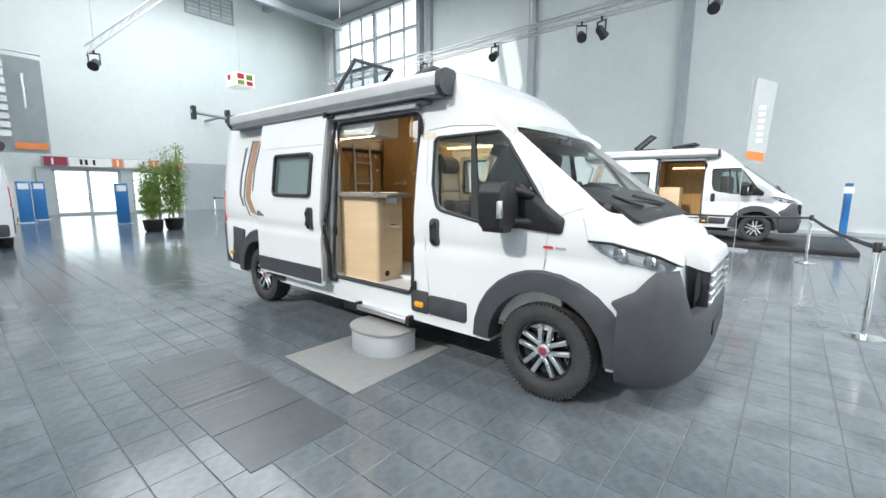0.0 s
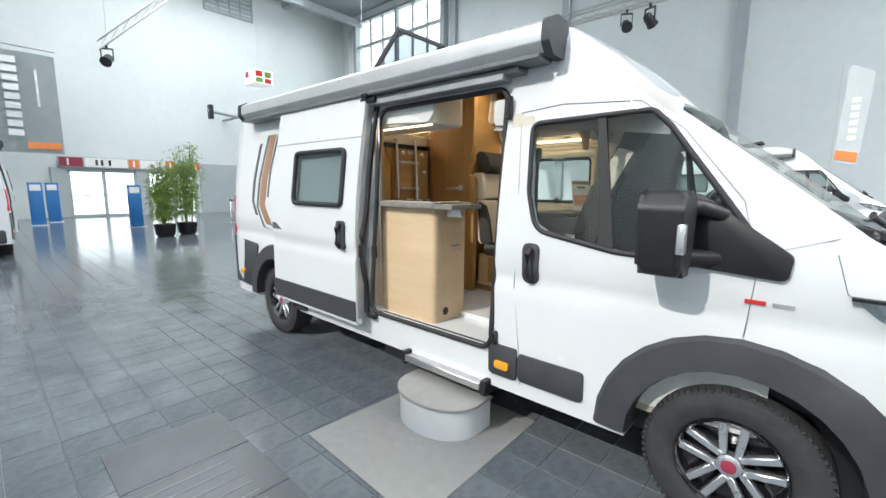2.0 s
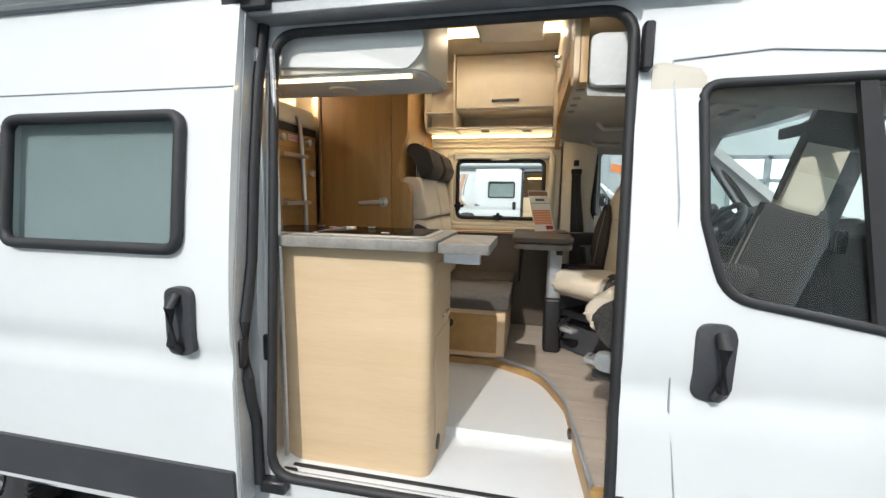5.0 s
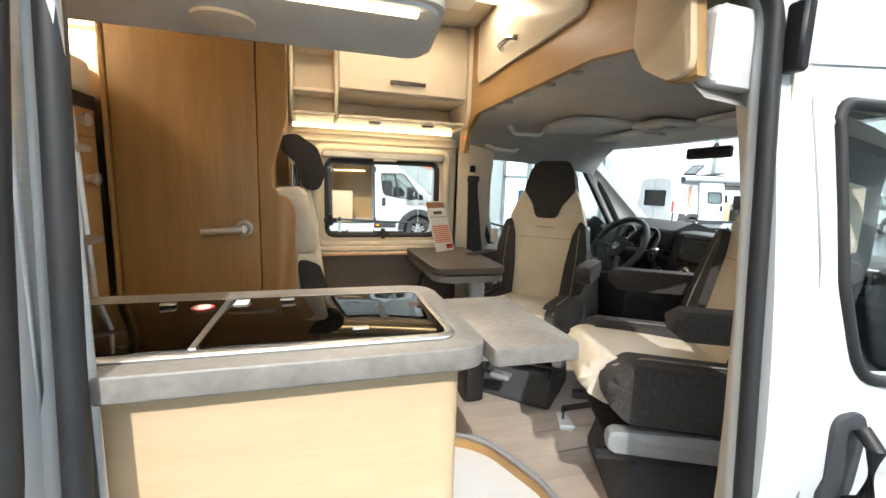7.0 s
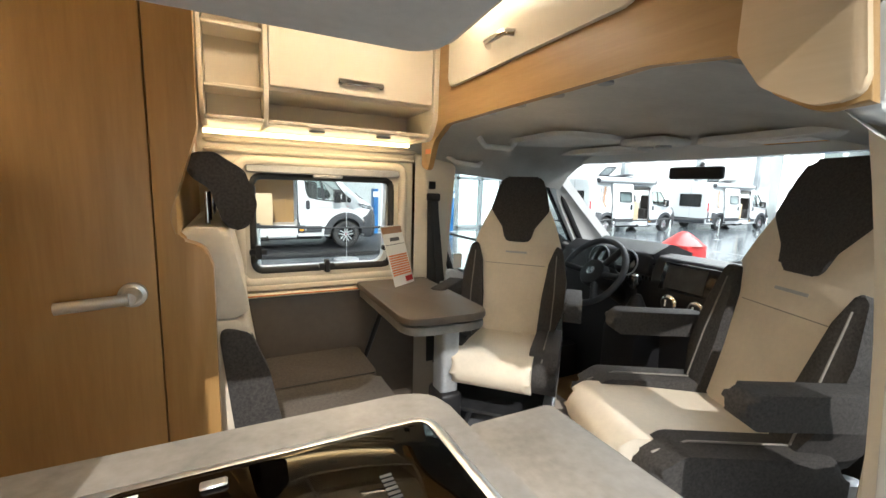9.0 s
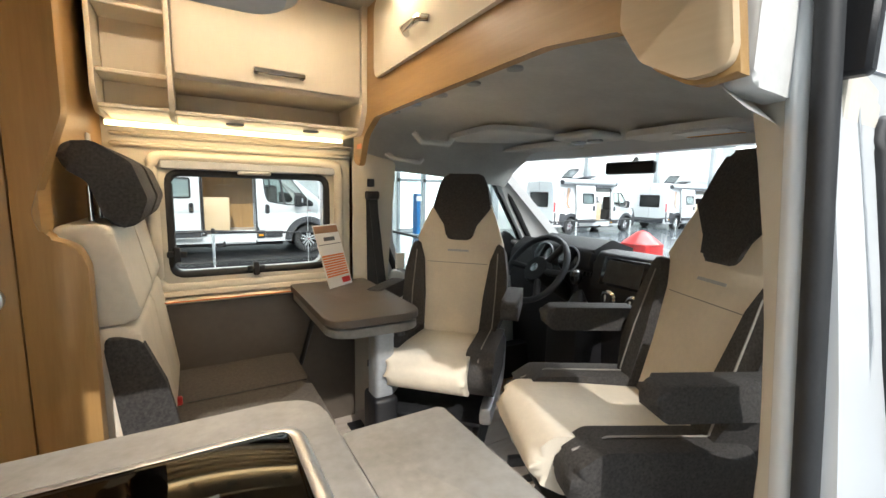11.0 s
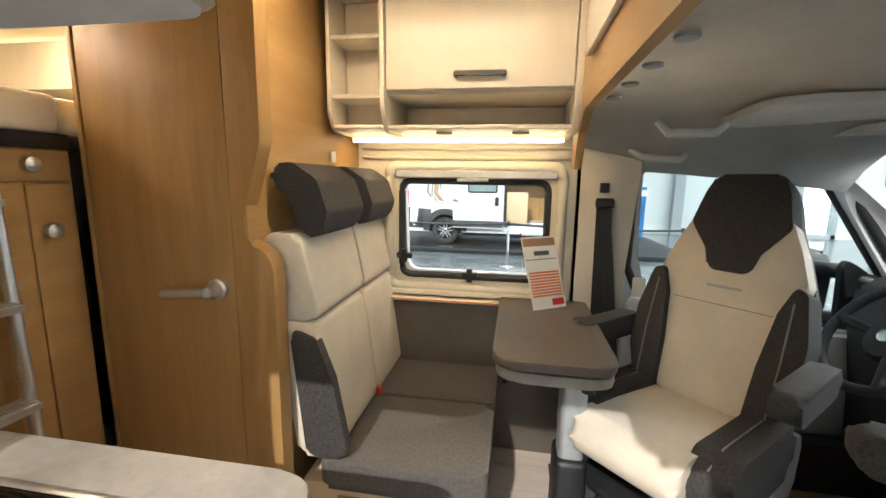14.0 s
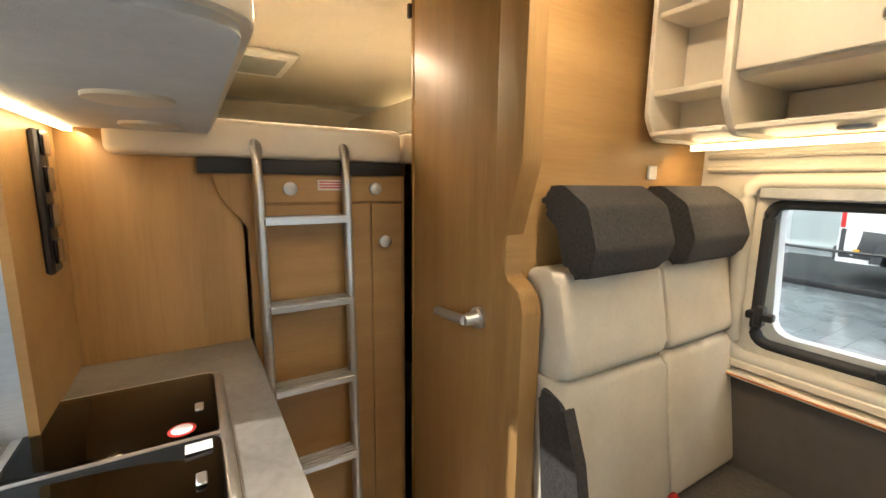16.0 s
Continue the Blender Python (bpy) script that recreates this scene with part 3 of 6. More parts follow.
lathe("foot", [(0.3, 0), (0.3, 0.03), (0.05, 0.06)], GREYM, f2, Matrix.Translation((0.3, 8.9, 0)))
# red covered stand seen over the bonnet
rs = thing("red_stand", (8.3, 5.6, 0), "red plastic promotional stand with a peaked cover", "stand")
box("base", 8.0, 8.8, 5.3, 6.1, 0, 0.55, RED, rs, 0.05, 3)
lathe("cover", [(0.5, 0.55), (0.35, 0.68), (0.15, 0.84), (0.05, 0.88)], RED, rs, Matrix.Translation((8.4, 5.7, 0)), 12)


# ---- camper van bodies ----
ROOF = [(-5.12, 2.40), (-5.0, 2.51), (-4.6, 2.57), (-1.3, 2.57), (-0.95, 2.50), (-0.7, 2.32), (-0.42, 2.06), (-0.30, 1.97), (0.42, 1.40), (0.5, 1.33), (0.70, 1.21), (0.77, 1.08), (0.78, 0.90), (0.785, 0.62), (0.74, 0.36)]


def roof_z(x):
    for (a, za), (b, zb) in zip(ROOF, ROOF[1:]):
        if a <= x <= b:
            return za + (zb - za) * (x - a) / (b - a)
    return ROOF[0][1] if x < ROOF[0][0] else ROOF[-1][1]


def side_y(x, z):
    """Half the body's width."""
    y = 1.025 - 0.015 * max(0, (0.7 - z) / 0.4) ** 2
    if z > 1.15:
        y -= 0.165 * ((z - 1.15) / 1.25) ** 1.5
    if 0.98 < z < 1.12:
        y -= 0.012 * math.sin((z - 0.98) / 0.14 * math.pi)
    if x > 0.0:
        y -= 0.30 * (x / 0.98) ** 2.4
    if x > -0.5 and z > 1.3:
        y -= 0.10 * (x + 0.5) * (z - 1.3)
    if x < -4.9:
        y -= 0.05 * ((-4.9 - x) / 0.22) ** 2
    return y


def roof_radius(x):
    """The edge between side and roof grows rounder towards the windscreen."""
    return 0.14 + 0.06 * min(1, max(0, (x + 0.9) / 0.4)) * min(1, max(0, (0.55 - x) / 0.2))


def roof_at(x, y):
    """Height of the roof, windscreen or bonnet at a place of the plan."""
    zr, rad = roof_z(x), roof_radius(x)
    flat = side_y(x, zr - rad) - 1.2 * rad
    y = abs(y)
    if y <= flat:
        return zr - 0.2 * rad * (y / flat) ** 2
    c = min(1, (y - flat) / (1.2 * rad))
    return zr - rad + 0.8 * rad * math.sqrt(max(0, 1 - c * c))


def body_mesh(inset=0.0):
    """The closed body; with an inset, the hollow inside it."""
    xs = sorted(set([p[0] for p in ROOF] + [-5.12 + i * 0.25 for i in range(17)] + [-1.0 + i * 0.085 for i in range(21)]))
    levels = [0.33, 0.45, 0.6, 0.75, 0.9, 0.98, 1.02, 1.05, 1.08, 1.12, 1.25, 1.4, 1.55, 1.7, 1.85, 2.0, 2.12, 2.24, 2.35, 2.45, 2.5]
    if inset:
        xs = [x for x in xs if -5.05 < x < 0.44]
        levels = [z for z in levels if z > 0.5]
    bm = bmesh.new()
    rings = []
    for x in xs:
        zr = roof_z(x) - inset
        rad = min(roof_radius(x), max(0.02, (zr - 0.34) * 0.4))
        zs = zr - rad
        half = [(side_y(x, min(z, zs)) - inset, min(z, zs)) for z in levels]
        yt = side_y(x, zs) - inset
        for k in range(1, 6):
            a = k / 5 * math.pi / 2
            half.append((yt - rad * 1.2 * (1 - math.cos(a)), zs + rad * 0.8 * math.sin(a)))
        y5, z5 = half[-1]
        for f in (0.75, 0.5, 0.25):
            half.append((y5 * f, z5 + (zr - z5) * (1 - f * f)))
        ring = [bm.verts.new((x, -y, z)) for y, z in half] + [bm.verts.new((x, 0, zr))] + [bm.verts.new((x, y, z)) for y, z in half[::-1]]
        rings.append(ring)
    for a, b in zip(rings, rings[1:]):
        for k in range(-1, len(a) - 1):
            bm.faces.new((a[k], a[k + 1], b[k + 1], b[k]))
    bm.faces.new(rings[0])
    bm.faces.new(rings[-1][::-1])
    bmesh.ops.remove_doubles(bm, verts=bm.verts, dist=0.0015)
    bmesh.ops.dissolve_degenerate(bm, dist=0.001, edges=bm.edges)
    bmesh.ops.recalc_face_normals(bm, faces=bm.faces)
    return bm


def cutter(pts, axis, a, b):
    return finish("c", prism_bm(pts, axis, a, b), PAINT, None, 0)


DOOR = rrect(-2.46, -1.245, 0.56, 2.17, 0.1, 6)
CABWIN = rounded([(-1.07, 1.93), (-1.05, 1.55), (-0.99, 1.34), (-0.55, 1.265), (-0.05, 1.25), (0.0, 1.38), (-0.36, 1.86), (-0.44, 1.94)], [0.05, 0.15, 0.12, 0.2, 0.04, 0.04, 0.08, 0.06])
DINWIN = rrect(-2.09, -1.44, 1.43, 1.87, 0.06)


def ws_poly():
    return rounded([(-0.90, 1.36), (0.90, 1.36), (0.82, 1.985), (-0.82, 1.985)], 0.06)


def pane(name, pts, off, mat, parent, sign=-1):
    """A thin pane that follows the body's side."""
    bm = prism_bm(pts, "y", lambda x, z: sign * (side_y(x, z) + off), lambda x, z: sign * (side_y(x, z) + off - 0.006))
    for f in [f for f in bm.faces if len(f.verts) > 4]:
        bmesh.ops.triangulate(bm, faces=[f])
    o = finish(name, bm, mat, parent, 40)
    o.visible_shadow = False
    return o


def ring_on_side(name, pts, r, off, mat, parent, sign=-1, sides=8):
    return tube(name, [(x, sign * (side_y(x, z) + off), z) for x, z in pts], r, mat, parent, sides, True)


def strip_on_side(name, pts, off, th, mat, parent, sign=-1, bev=0.0):
    bm = prism_bm(pts, "y", lambda x, z: sign * (side_y(x, z) + off), lambda x, z: sign * (side_y(x, z) + off - th))
    if bev:
        es = [e for f in bm.faces if len(f.verts) == len(pts) for e in f.edges]
        bmesh.ops.bevel(bm, geom=list(set(es)), offset=bev, segments=2, profile=0.5, affect="EDGES")
    return finish(name, bm, mat, parent, 40)


def wheel_parts(x, y, van, sign):
    """A wheel with tyre and five paired alloy spokes; sign is the side that faces out."""
    m = pose(x, y, 0.357, 90 if sign < 0 else -90, 0, 0)
    w = new("wheel")
    w.parent = van
    w.location = (x, y, 0.357)
    r = pose(0, 0, 0, 90 if sign < 0 else -90, 0, 0)

    def add(name, bm, mat):
        bmesh.ops.recalc_face_normals(bm, faces=bm.faces)
        me = bpy.data.meshes.new(name)
        bm.transform(r)
        bm.to_mesh(me)
        bm.free()
        me.materials.append(mat)
        me.shade_smooth()
        me.set_sharp_from_angle(angle=radians(40))
        o = new(name, me)
        o.parent = w
        return o
    bm = bmesh.new()
    lathe_bm(bm, [(0.215, -0.1), (0.3, -0.112), (0.345, -0.09), (0.357, -0.06), (0.357, 0.06), (0.345, 0.09), (0.3, 0.112), (0.228, 0.1), (0.215, 0.085)], seg=48, caps=False)
    for i in range(72):
        a = i * math.tau / 72
        for s in (-1, 1):
            q = Matrix.Rotation(a, 4, "Z") @ Matrix.Translation((0.3485, 0, s * 0.083))
            bmesh.ops.create_cube(bm, size=1, matrix=q @ Matrix.Diagonal((0.016, 0.013, 0.04, 1)))
    add("tyre", bm, TYRE)
    bm = bmesh.new()
    lathe_bm(bm, [(0.216, 0.095), (0.212, 0.1), (0.2, 0.085), (0.19, 0.02), (0.05, 0.0), (0.05, -0.02), (0.19, -0.05)], seg=48, caps=False)
    add("rim", bm, GLOSSBLACK)
    bm = bmesh.new()
    for i in range(5):
        for s in (-1, 1):
            pts = [(0.045, s * 0.012), (0.045, s * 0.042), (0.2, s * 0.062), (0.203, s * 0.026)]
            b2 = prism_bm(pts, "z", 0.045, 0.078)
            bmesh.ops.bevel(b2, geom=b2.edges[:], offset=0.005, segments=1, affect="EDGES")
            b2.transform(Matrix.Rotation(i * math.tau / 5 + 0.3, 4, "Z"))
            me = bpy.data.meshes.new("t")
            b2.to_mesh(me)
            bm.from_mesh(me)
            b2.free()
            bpy.data.meshes.remove(me)
    add("spoke", bm, ALLOY)
    bm = bmesh.new()
    lathe_bm(bm, [(0.05, 0.03), (0.05, 0.078), (0.035, 0.085)], seg=24)
    for i in range(5):
        lathe_bm(bm, [(0.011, 0.05), (0.011, 0.08), (0.006, 0.083)], Matrix.Rotation((i + 0.5) * math.tau / 5 + 0.3, 4, "Z") @ Matrix.Translation((0.062, 0, 0)), 8)
    add("hub", bm, ALLOY)
    bm = bmesh.new()
    lathe_bm(bm, [(0.03, 0.085), (0.03, 0.088), (0.02, 0.09)], seg=20)
    add("hub_cap", bm, MAROON)


def handle_parts(x, z, van, off, mat=BLACK):
    strip_on_side("door_handle", rrect(x - 0.052, x + 0.052, z - 0.115, z + 0.115, 0.04), off + 0.012, 0.03, CLAD, van, bev=0.006)
    y = -side_y(x, z) - off
    tube("door_handle", [(x + 0.006, y - 0.02, z + 0.09), (x + 0.006, y - 0.05, z + 0.06), (x + 0.006, y - 0.05, z - 0.06), (x + 0.006, y - 0.02, z - 0.09)], 0.017, mat, van, 10)


def camper(label):
    van = thing("camper_van", (0, 0, 0), label, "camper van", "parked camper vans")
    body = finish("body", body_mesh(), [PAINT, CLAD], van, 0)
    inner = body_mesh(0.045)
    inner_o = finish("c", inner, PAINT, None, 0)
    cs = [inner_o, cutter(DOOR, "y", -1.3, -0.6), cutter(CABWIN, "y", -1.3, -0.6), cutter(CABWIN, "y", 0.6, 1.3), cutter(DINWIN, "y", 0.6, 1.3), cutter(ws_poly(), "x", -0.44, 0.8), cutter(rounded([(-0.62, 1.9), (0.62, 1.9), (0.62, 1.2), (-0.62, 1.2)], 0.05), "x", -5.6, -4.9)]
    for x in (0, -4.03):
        arch = [(x + 0.44 * math.cos(k * math.pi / 12), 0.40 + 0.42 * math.sin(k * math.pi / 12)) for k in range(13)] + [(x - 0.44, 0.1), (x + 0.44, 0.1)]
        cs += [cutter(arch, "y", -1.2, -0.7), cutter(arch, "y", 0.7, 1.2)]
    cut(body, cs)
    body.data.shade_smooth()
    body.data.set_sharp_from_angle(angle=radians(32))
    # glass
    pane("side_window", CABWIN, -0.012, WINDOWGLASS, van)
    pane("side_window", CABWIN, -0.012, WINDOWGLASS, van, 1)
    pane("side_window", rrect(-2.08, -1.45, 1.44, 1.86, 0.05), 0.012, CLEAR, van, 1)
    bm = bmesh.new()
    n = 12
    grid = []
    for i in range(n + 1):
        x = -0.40 + 0.84 * i / n
        w = 0.835 + 0.075 * i / n
        row = []
        for k in range(n + 1):
            f = -1 + 2 * k / n
            row.append(bm.verts.new((x - 0.03 * f ** 4, w * f, roof_at(x - 0.03 * f ** 4, w * f) + 0.004)))
        grid.append(row)
    for i in range(n):
        for k in range(n):
            bm.faces.new((grid[i][k], grid[i][k + 1], grid[i + 1][k + 1], grid[i + 1][k]))
    o = finish("windscreen", bm, CLEAR, van)
    o.visible_shadow = False
    ring_on_side("window_seal", CABWIN, 0.014, 0.0, RUBBER, van)
    ring_on_side("window_seal", CABWIN, 0.014, 0.0, RUBBER, van, 1)
    strip_on_side("window_divider", [(-0.70, 1.93), (-0.66, 1.93), (-0.555, 1.27), (-0.63, 1.28)], 0.004, 0.02, RUBBER, van)
    strip_on_side("window_divider", [(-0.70, 1.93), (-0.66, 1.93), (-0.555, 1.27), (-0.63, 1.28)], 0.004, 0.02, RUBBER, van, 1)
    # cladding, arches, bumper
    for s in (-1, 1):
        for x in (0, -4.03):
            out = [(x + 0.60 * math.cos(k * math.pi / 14), 0.36 + 0.60 * math.sin(k * math.pi / 14)) for k in range(15)]
            inn = [(x + 0.43 * math.cos(k * math.pi / 14), 0.36 + 0.44 * math.sin(k * math.pi / 14)) for k in range(14, -1, -1)]
            bm = bmesh.new()
            lo = []
            for (u, v), (u2, v2) in zip(out, inn[::-1]):
                ring = []
                for f, o_ in ((0, 0.0), (0.12, 0.022), (0.6, 0.03), (0.95, 0.03), (1.0, 0.0), (1.0, -0.26)):
                    a, b = u + (u2 - u) * f, v + (v2 - v) * f
                    ring.append(bm.verts.new((a, s * (side_y(min(a, 0.6), b) + o_), b)))
                lo.append(ring)
            for a, b in zip(lo, lo[1:]):
                for k in range(5):
                    bm.faces.new((a[k], a[k + 1], b[k + 1], b[k]))
            finish("wheel_arch", bm, CLAD, van)
        strip_on_side("cladding", rrect(-1.06, -0.66, 0.43, 0.60, 0.025), 0.016, 0.03, CLAD, van, s, 0.008)
        strip_on_side("cladding", rrect(-1.27, -1.07, 0.42, 0.62, 0.02), 0.014, 0.03, CLAD, van, s, 0.006)
        strip_on_side("cladding", rounded([(-5.08, 0.42), (-4.62, 0.42), (-4.48, 0.62), (-4.40, 0.93), (-5.08, 0.98)], 0.03), 0.016, 0.03, CLAD, van, s, 0.008)
        strip_on_side("marker_lamp", rrect(-1.22, -1.12, 0.47, 0.52, 0.015), 0.026, 0.03, AMBER, van, s, 0.005)
        strip_on_side("marker_lamp", rrect(-4.86, -4.77, 0.55, 0.60, 0.015), 0.03, 0.03, AMBER, van, s, 0.005)
    strip_on_side("cladding", rrect(-3.5, -2.5, 0.43, 0.60, 0.02), 0.014, 0.03, CLAD, van, 1, 0.006)
    # bumper as a shell round the nose
    bm = bmesh.new()
    rings = []
    for z, grow in ((0.27, -0.03), (0.32, 0.01), (0.45, 0.03), (0.60, 0.035), (0.72, 0.03), (0.86, 0.025), (0.99, 0.02), (1.03, 0.0)):
        ring = []
        for k in range(25):
            f = -1 + 2 * k / 24
            a = f * math.pi / 2
            x = 0.50 + (0.40 + grow) * abs(math.cos(a)) ** 0.55 - (0.04 if z > 0.9 else 0)
            y = math.copysign(abs(math.sin(a)) ** 0.62, a) * (0.985 + grow)
            low = 0.70 + (z - 0.70) * (1 - 0.65 * max(0, (abs(f) - 0.78) / 0.22)) if z > 0.70 else z
            ring.append(bm.verts.new((x, y, low if abs(f) > 0.45 else min(z, 0.74))))
        rings.append(ring)
    for a, b in zip(rings, rings[1:]):
        for k in range(24):
            bm.faces.new((a[k], a[k + 1], b[k + 1], b[k]))
    bmesh.ops.remove_doubles(bm, verts=bm.verts, dist=0.001)
    bmesh.ops.solidify(bm, geom=bm.faces[:], thickness=0.02)
    finish("front_bumper", bm, CLAD, van)
    for s in (-1, 1):
        prism("fog_lamp_recess", rounded([(s * 0.56, 0.62), (s * 0.80, 0.62), (s * 0.84, 0.74), (s * 0.56, 0.70)], 0.03), "x", 0.70, lambda y, z: 0.94 - 0.5 * max(0, abs(y) - 0.5), GLOSSBLACK, van)
    # grille and nose
    box("grille", 0.83, 0.92, -0.46, 0.46, 0.72, 0.99, GLOSSBLACK, van, 0.02)
    boxes("grille_bar", [(0.90, 0.935, -0.45, 0.45, z, z + 0.025) for z in (0.76, 0.82, 0.88, 0.94)], CHROME, van, 0.004)
    prism("nose", rounded([(0.70, 1.04), (0.93, 0.98), (0.90, 1.07), (0.78, 1.14), (0.70, 1.14)], 0.02), "y", -0.5, 0.5, PAINT_GREY, van, 0.02)
    boxes("number_plate", [(0.925, 0.942, -0.26, 0.26, 0.50, 0.61)], BLACK, van, 0.004)
    # headlamps
    for s in (-1, 1):
        pts = rounded([(0.30, 1.19), (0.44, 1.185), (0.68, 1.12), (0.80, 1.06), (0.74, 1.02), (0.52, 1.06), (0.38, 1.12)], 0.02)
        strip_on_side("headlamp_bowl", pts, 0.004, 0.03, ALLOY, van, s)
        strip_on_side("headlamp_lens", pts, 0.03, 0.02, LENS, van, s, 0.008)
        for x, z in ((0.48, 1.12), (0.64, 1.085)):
            y = s * (side_y(x, z) + 0.006)
            lathe("reflector", [(0.045, 0.0), (0.04, 0.014), (0.02, 0.016)], CHROME, van, Matrix.Translation((x, y, z)) @ pose(0, 0, 0, 90 if s < 0 else -90, 0, s * 20), 20)
        strip_on_side("headlamp_rim", [(0.30, 1.195), (0.44, 1.19), (0.69, 1.125), (0.82, 1.06), (0.80, 1.06), (0.68, 1.112), (0.44, 1.177), (0.30, 1.183)], 0.033, 0.03, BLACK, van, s)
        # mirror on two arms
        def my(p):
            return [(x, s * y, z) for x, y, z in p]
        bm = prism_bm(rounded([(-1.29, 1.22), (-1.10, 1.22), (-1.08, 1.50), (-1.14, 1.57), (-1.26, 1.57), (-1.31, 1.50)], 0.05), "x", -0.37, -0.20)
        if s > 0:
            bm.transform(Matrix.Diagonal((1, -1, 1, 1)))
        es = [e for f in bm.faces if len(f.verts) > 6 for e in f.edges]
        bmesh.ops.bevel(bm, geom=list(set(es)), offset=0.045, segments=4, profile=0.5, affect="EDGES", clamp_overlap=True)
        finish("mirror", bm, BLACK, van)
        tube("mirror_arm", my([(-0.28, -1.12, 1.50), (-0.2, -1.05, 1.50), (-0.1, -0.98, 1.46)]), 0.035, BLACK, van, 10)
        tube("mirror_arm", my([(-0.28, -1.12, 1.28), (-0.2, -1.05, 1.28), (-0.08, -0.98, 1.28)]), 0.04, BLACK, van, 10)
        strip_on_side("mirror_foot", rounded([(-0.24, 1.58), (-0.20, 1.24), (0.12, 1.22), (0.13, 1.32)], 0.03), 0.02, 0.03, BLACK, van, s, 0.006)
        box("mirror_indicator", -0.22, -0.19, min(s * 1.27, s * 1.315), max(s * 1.27, s * 1.315), 1.32, 1.44, ALLOY, van, 0.008)
        box("mirror_glass", -0.377, -0.37, min(s * 1.11, s * 1.27), max(s * 1.11, s * 1.27), 1.26, 1.52, CHROME, van, 0.001)
    # wipers and scuttle
    prism("scuttle", rounded([(0.30, 1.44), (0.46, 1.33), (0.56, 1.305), (0.50, 1.335), (0.40, 1.405)], 0.005), "y", -0.78, 0.78, BLACK, van)
    tube("wiper", [(0.44, -0.35, 1.40), (0.40, -0.55, 1.43), (0.34, -0.72, 1.475)], 0.012, BLACK, van)
    tube("wiper", [(0.44, 0.3, 1.40), (0.40, 0.0, 1.44), (0.37, -0.35, 1.47)], 0.012, BLACK, van)
    # panel seams
    for pts in ([(-1.15, 2.0), (-1.12, 1.6), (-1.11, 1.0), (-1.06, 0.6), (-1.05, 0.4)], [(-1.15, 2.0), (-0.9, 2.02), (-0.5, 1.99), (-0.30, 1.84), (-0.05, 1.53), (0.02, 1.25), (0.0, 0.97)], [(-5.0, 1.95), (-4.0, 1.95), (-2.5, 1.97)], [(-3.9, 1.95), (-3.9, 1.0)], [(-0.02, 1.3), (0.25, 1.4)], [(0.25, 1.34), (0.29, 1.2), (0.55, 1.05)]):
        tube("panel_seam", [(x, -side_y(x, z) - 0.002, z) for x, z in pts], 0.0028, GREYM, van, 6)
    handle_parts(-1.005, 1.15, van, 0)
    # stripes at the rear flank
    def flank_stripe(line, wide, mat):
        """A printed band along a line of the flank, in short pieces that follow its curve."""
        pts = [(p[0] + (q[0] - p[0]) * k / 8, p[1] + (q[1] - p[1]) * k / 8) for p, q in zip(line, line[1:]) for k in range(8)] + [line[-1]]
        bm = bmesh.new()
        rows = []
        for x, z in pts:
            rows.append([bm.verts.new((x + d, -side_y(x + d, z) - o, z)) for d, o in ((0, 0.0), (0, 0.004), (wide, 0.004), (wide, 0.0))])
        for p, q in zip(rows, rows[1:]):
            for k in range(3):
                bm.faces.new((p[k], p[k + 1], q[k + 1], q[k]))
        finish("stripe", bm, mat, van)
    flank_stripe([(-4.22, 2.10), (-4.34, 1.62), (-4.36, 1.36), (-4.20, 1.17), (-4.02, 1.15)], 0.13, BRONZE)
    flank_stripe([(-4.27, 2.10), (-4.40, 1.62), (-4.42, 1.34), (-4.26, 1.13), (-4.02, 1.10)], 0.035, DGREY)
    flank_stripe([(-4.06, 2.10), (-4.16, 1.75), (-4.19, 1.45)], 0.03, DGREY)
    flank_stripe([(-4.44, 2.02), (-4.53, 1.62), (-4.54, 1.40), (-4.44, 1.25)], 0.05, DGREY)
    # badge bars
    strip_on_side("badge", [(-0.01, 1.115), (0.06, 1.115), (0.06, 1.132), (-0.01, 1.132)], 0.006, 0.008, RED, van)
    strip_on_side("badge", [(0.08, 1.115), (0.15, 1.115), (0.15, 1.131), (0.08, 1.131)], 0.006, 0.008, GREYM, van)
    # awning case
    prism("awning", rounded([(-0.84, 2.28), (-1.00, 2.28), (-1.045, 2.33), (-1.04, 2.42), (-0.98, 2.455), (-0.84, 2.455)], 0.02), "x", -4.62, -0.98, AWNING_LIGHT, van, 0.006)
    prism("awning_end", rounded([(-0.85, 2.26), (-1.01, 2.26), (-1.06, 2.32), (-1.055, 2.43), (-0.98, 2.465), (-0.85, 2.46)], 0.02), "x", -0.98, -0.93, CLAD, van, 0.01)
    prism("awning_end", rounded([(-0.85, 2.26), (-1.01, 2.26), (-1.06, 2.32), (-1.055, 2.43), (-0.98, 2.465), (-0.85, 2.46)], 0.02), "x", -4.67, -4.62, CLAD, van, 0.01)
    boxes("awning_rail", [(-4.6, -1.0, -1.035, -0.86, 2.25, 2.28), (-2.5, -1.15, -0.99, -0.86, 2.215, 2.248)], AWNING, van, 0.008)
    # roof windows standing open
    for x, t in ((-1.95, 8), (-3.05, 40)):
        prism("roof_window", rounded([(x - 0.3, -0.3), (x + 0.3, -0.3), (x + 0.3, 0.3), (x - 0.3, 0.3)], 0.06), "z", 2.56, 2.61, CLAD, van, 0.01)
        c, s_ = math.cos(radians(t)), math.sin(radians(t))
        tube("roof_window_lid", [(x - 0.3 + 0.6 * c * u, y, 2.63 + 0.6 * s_ * u) for u, y in ((0, -0.3), (1, -0.3), (1, 0.3), (0, 0.3))], 0.03, CLAD, van, 8, True)
        bm = bmesh.new()
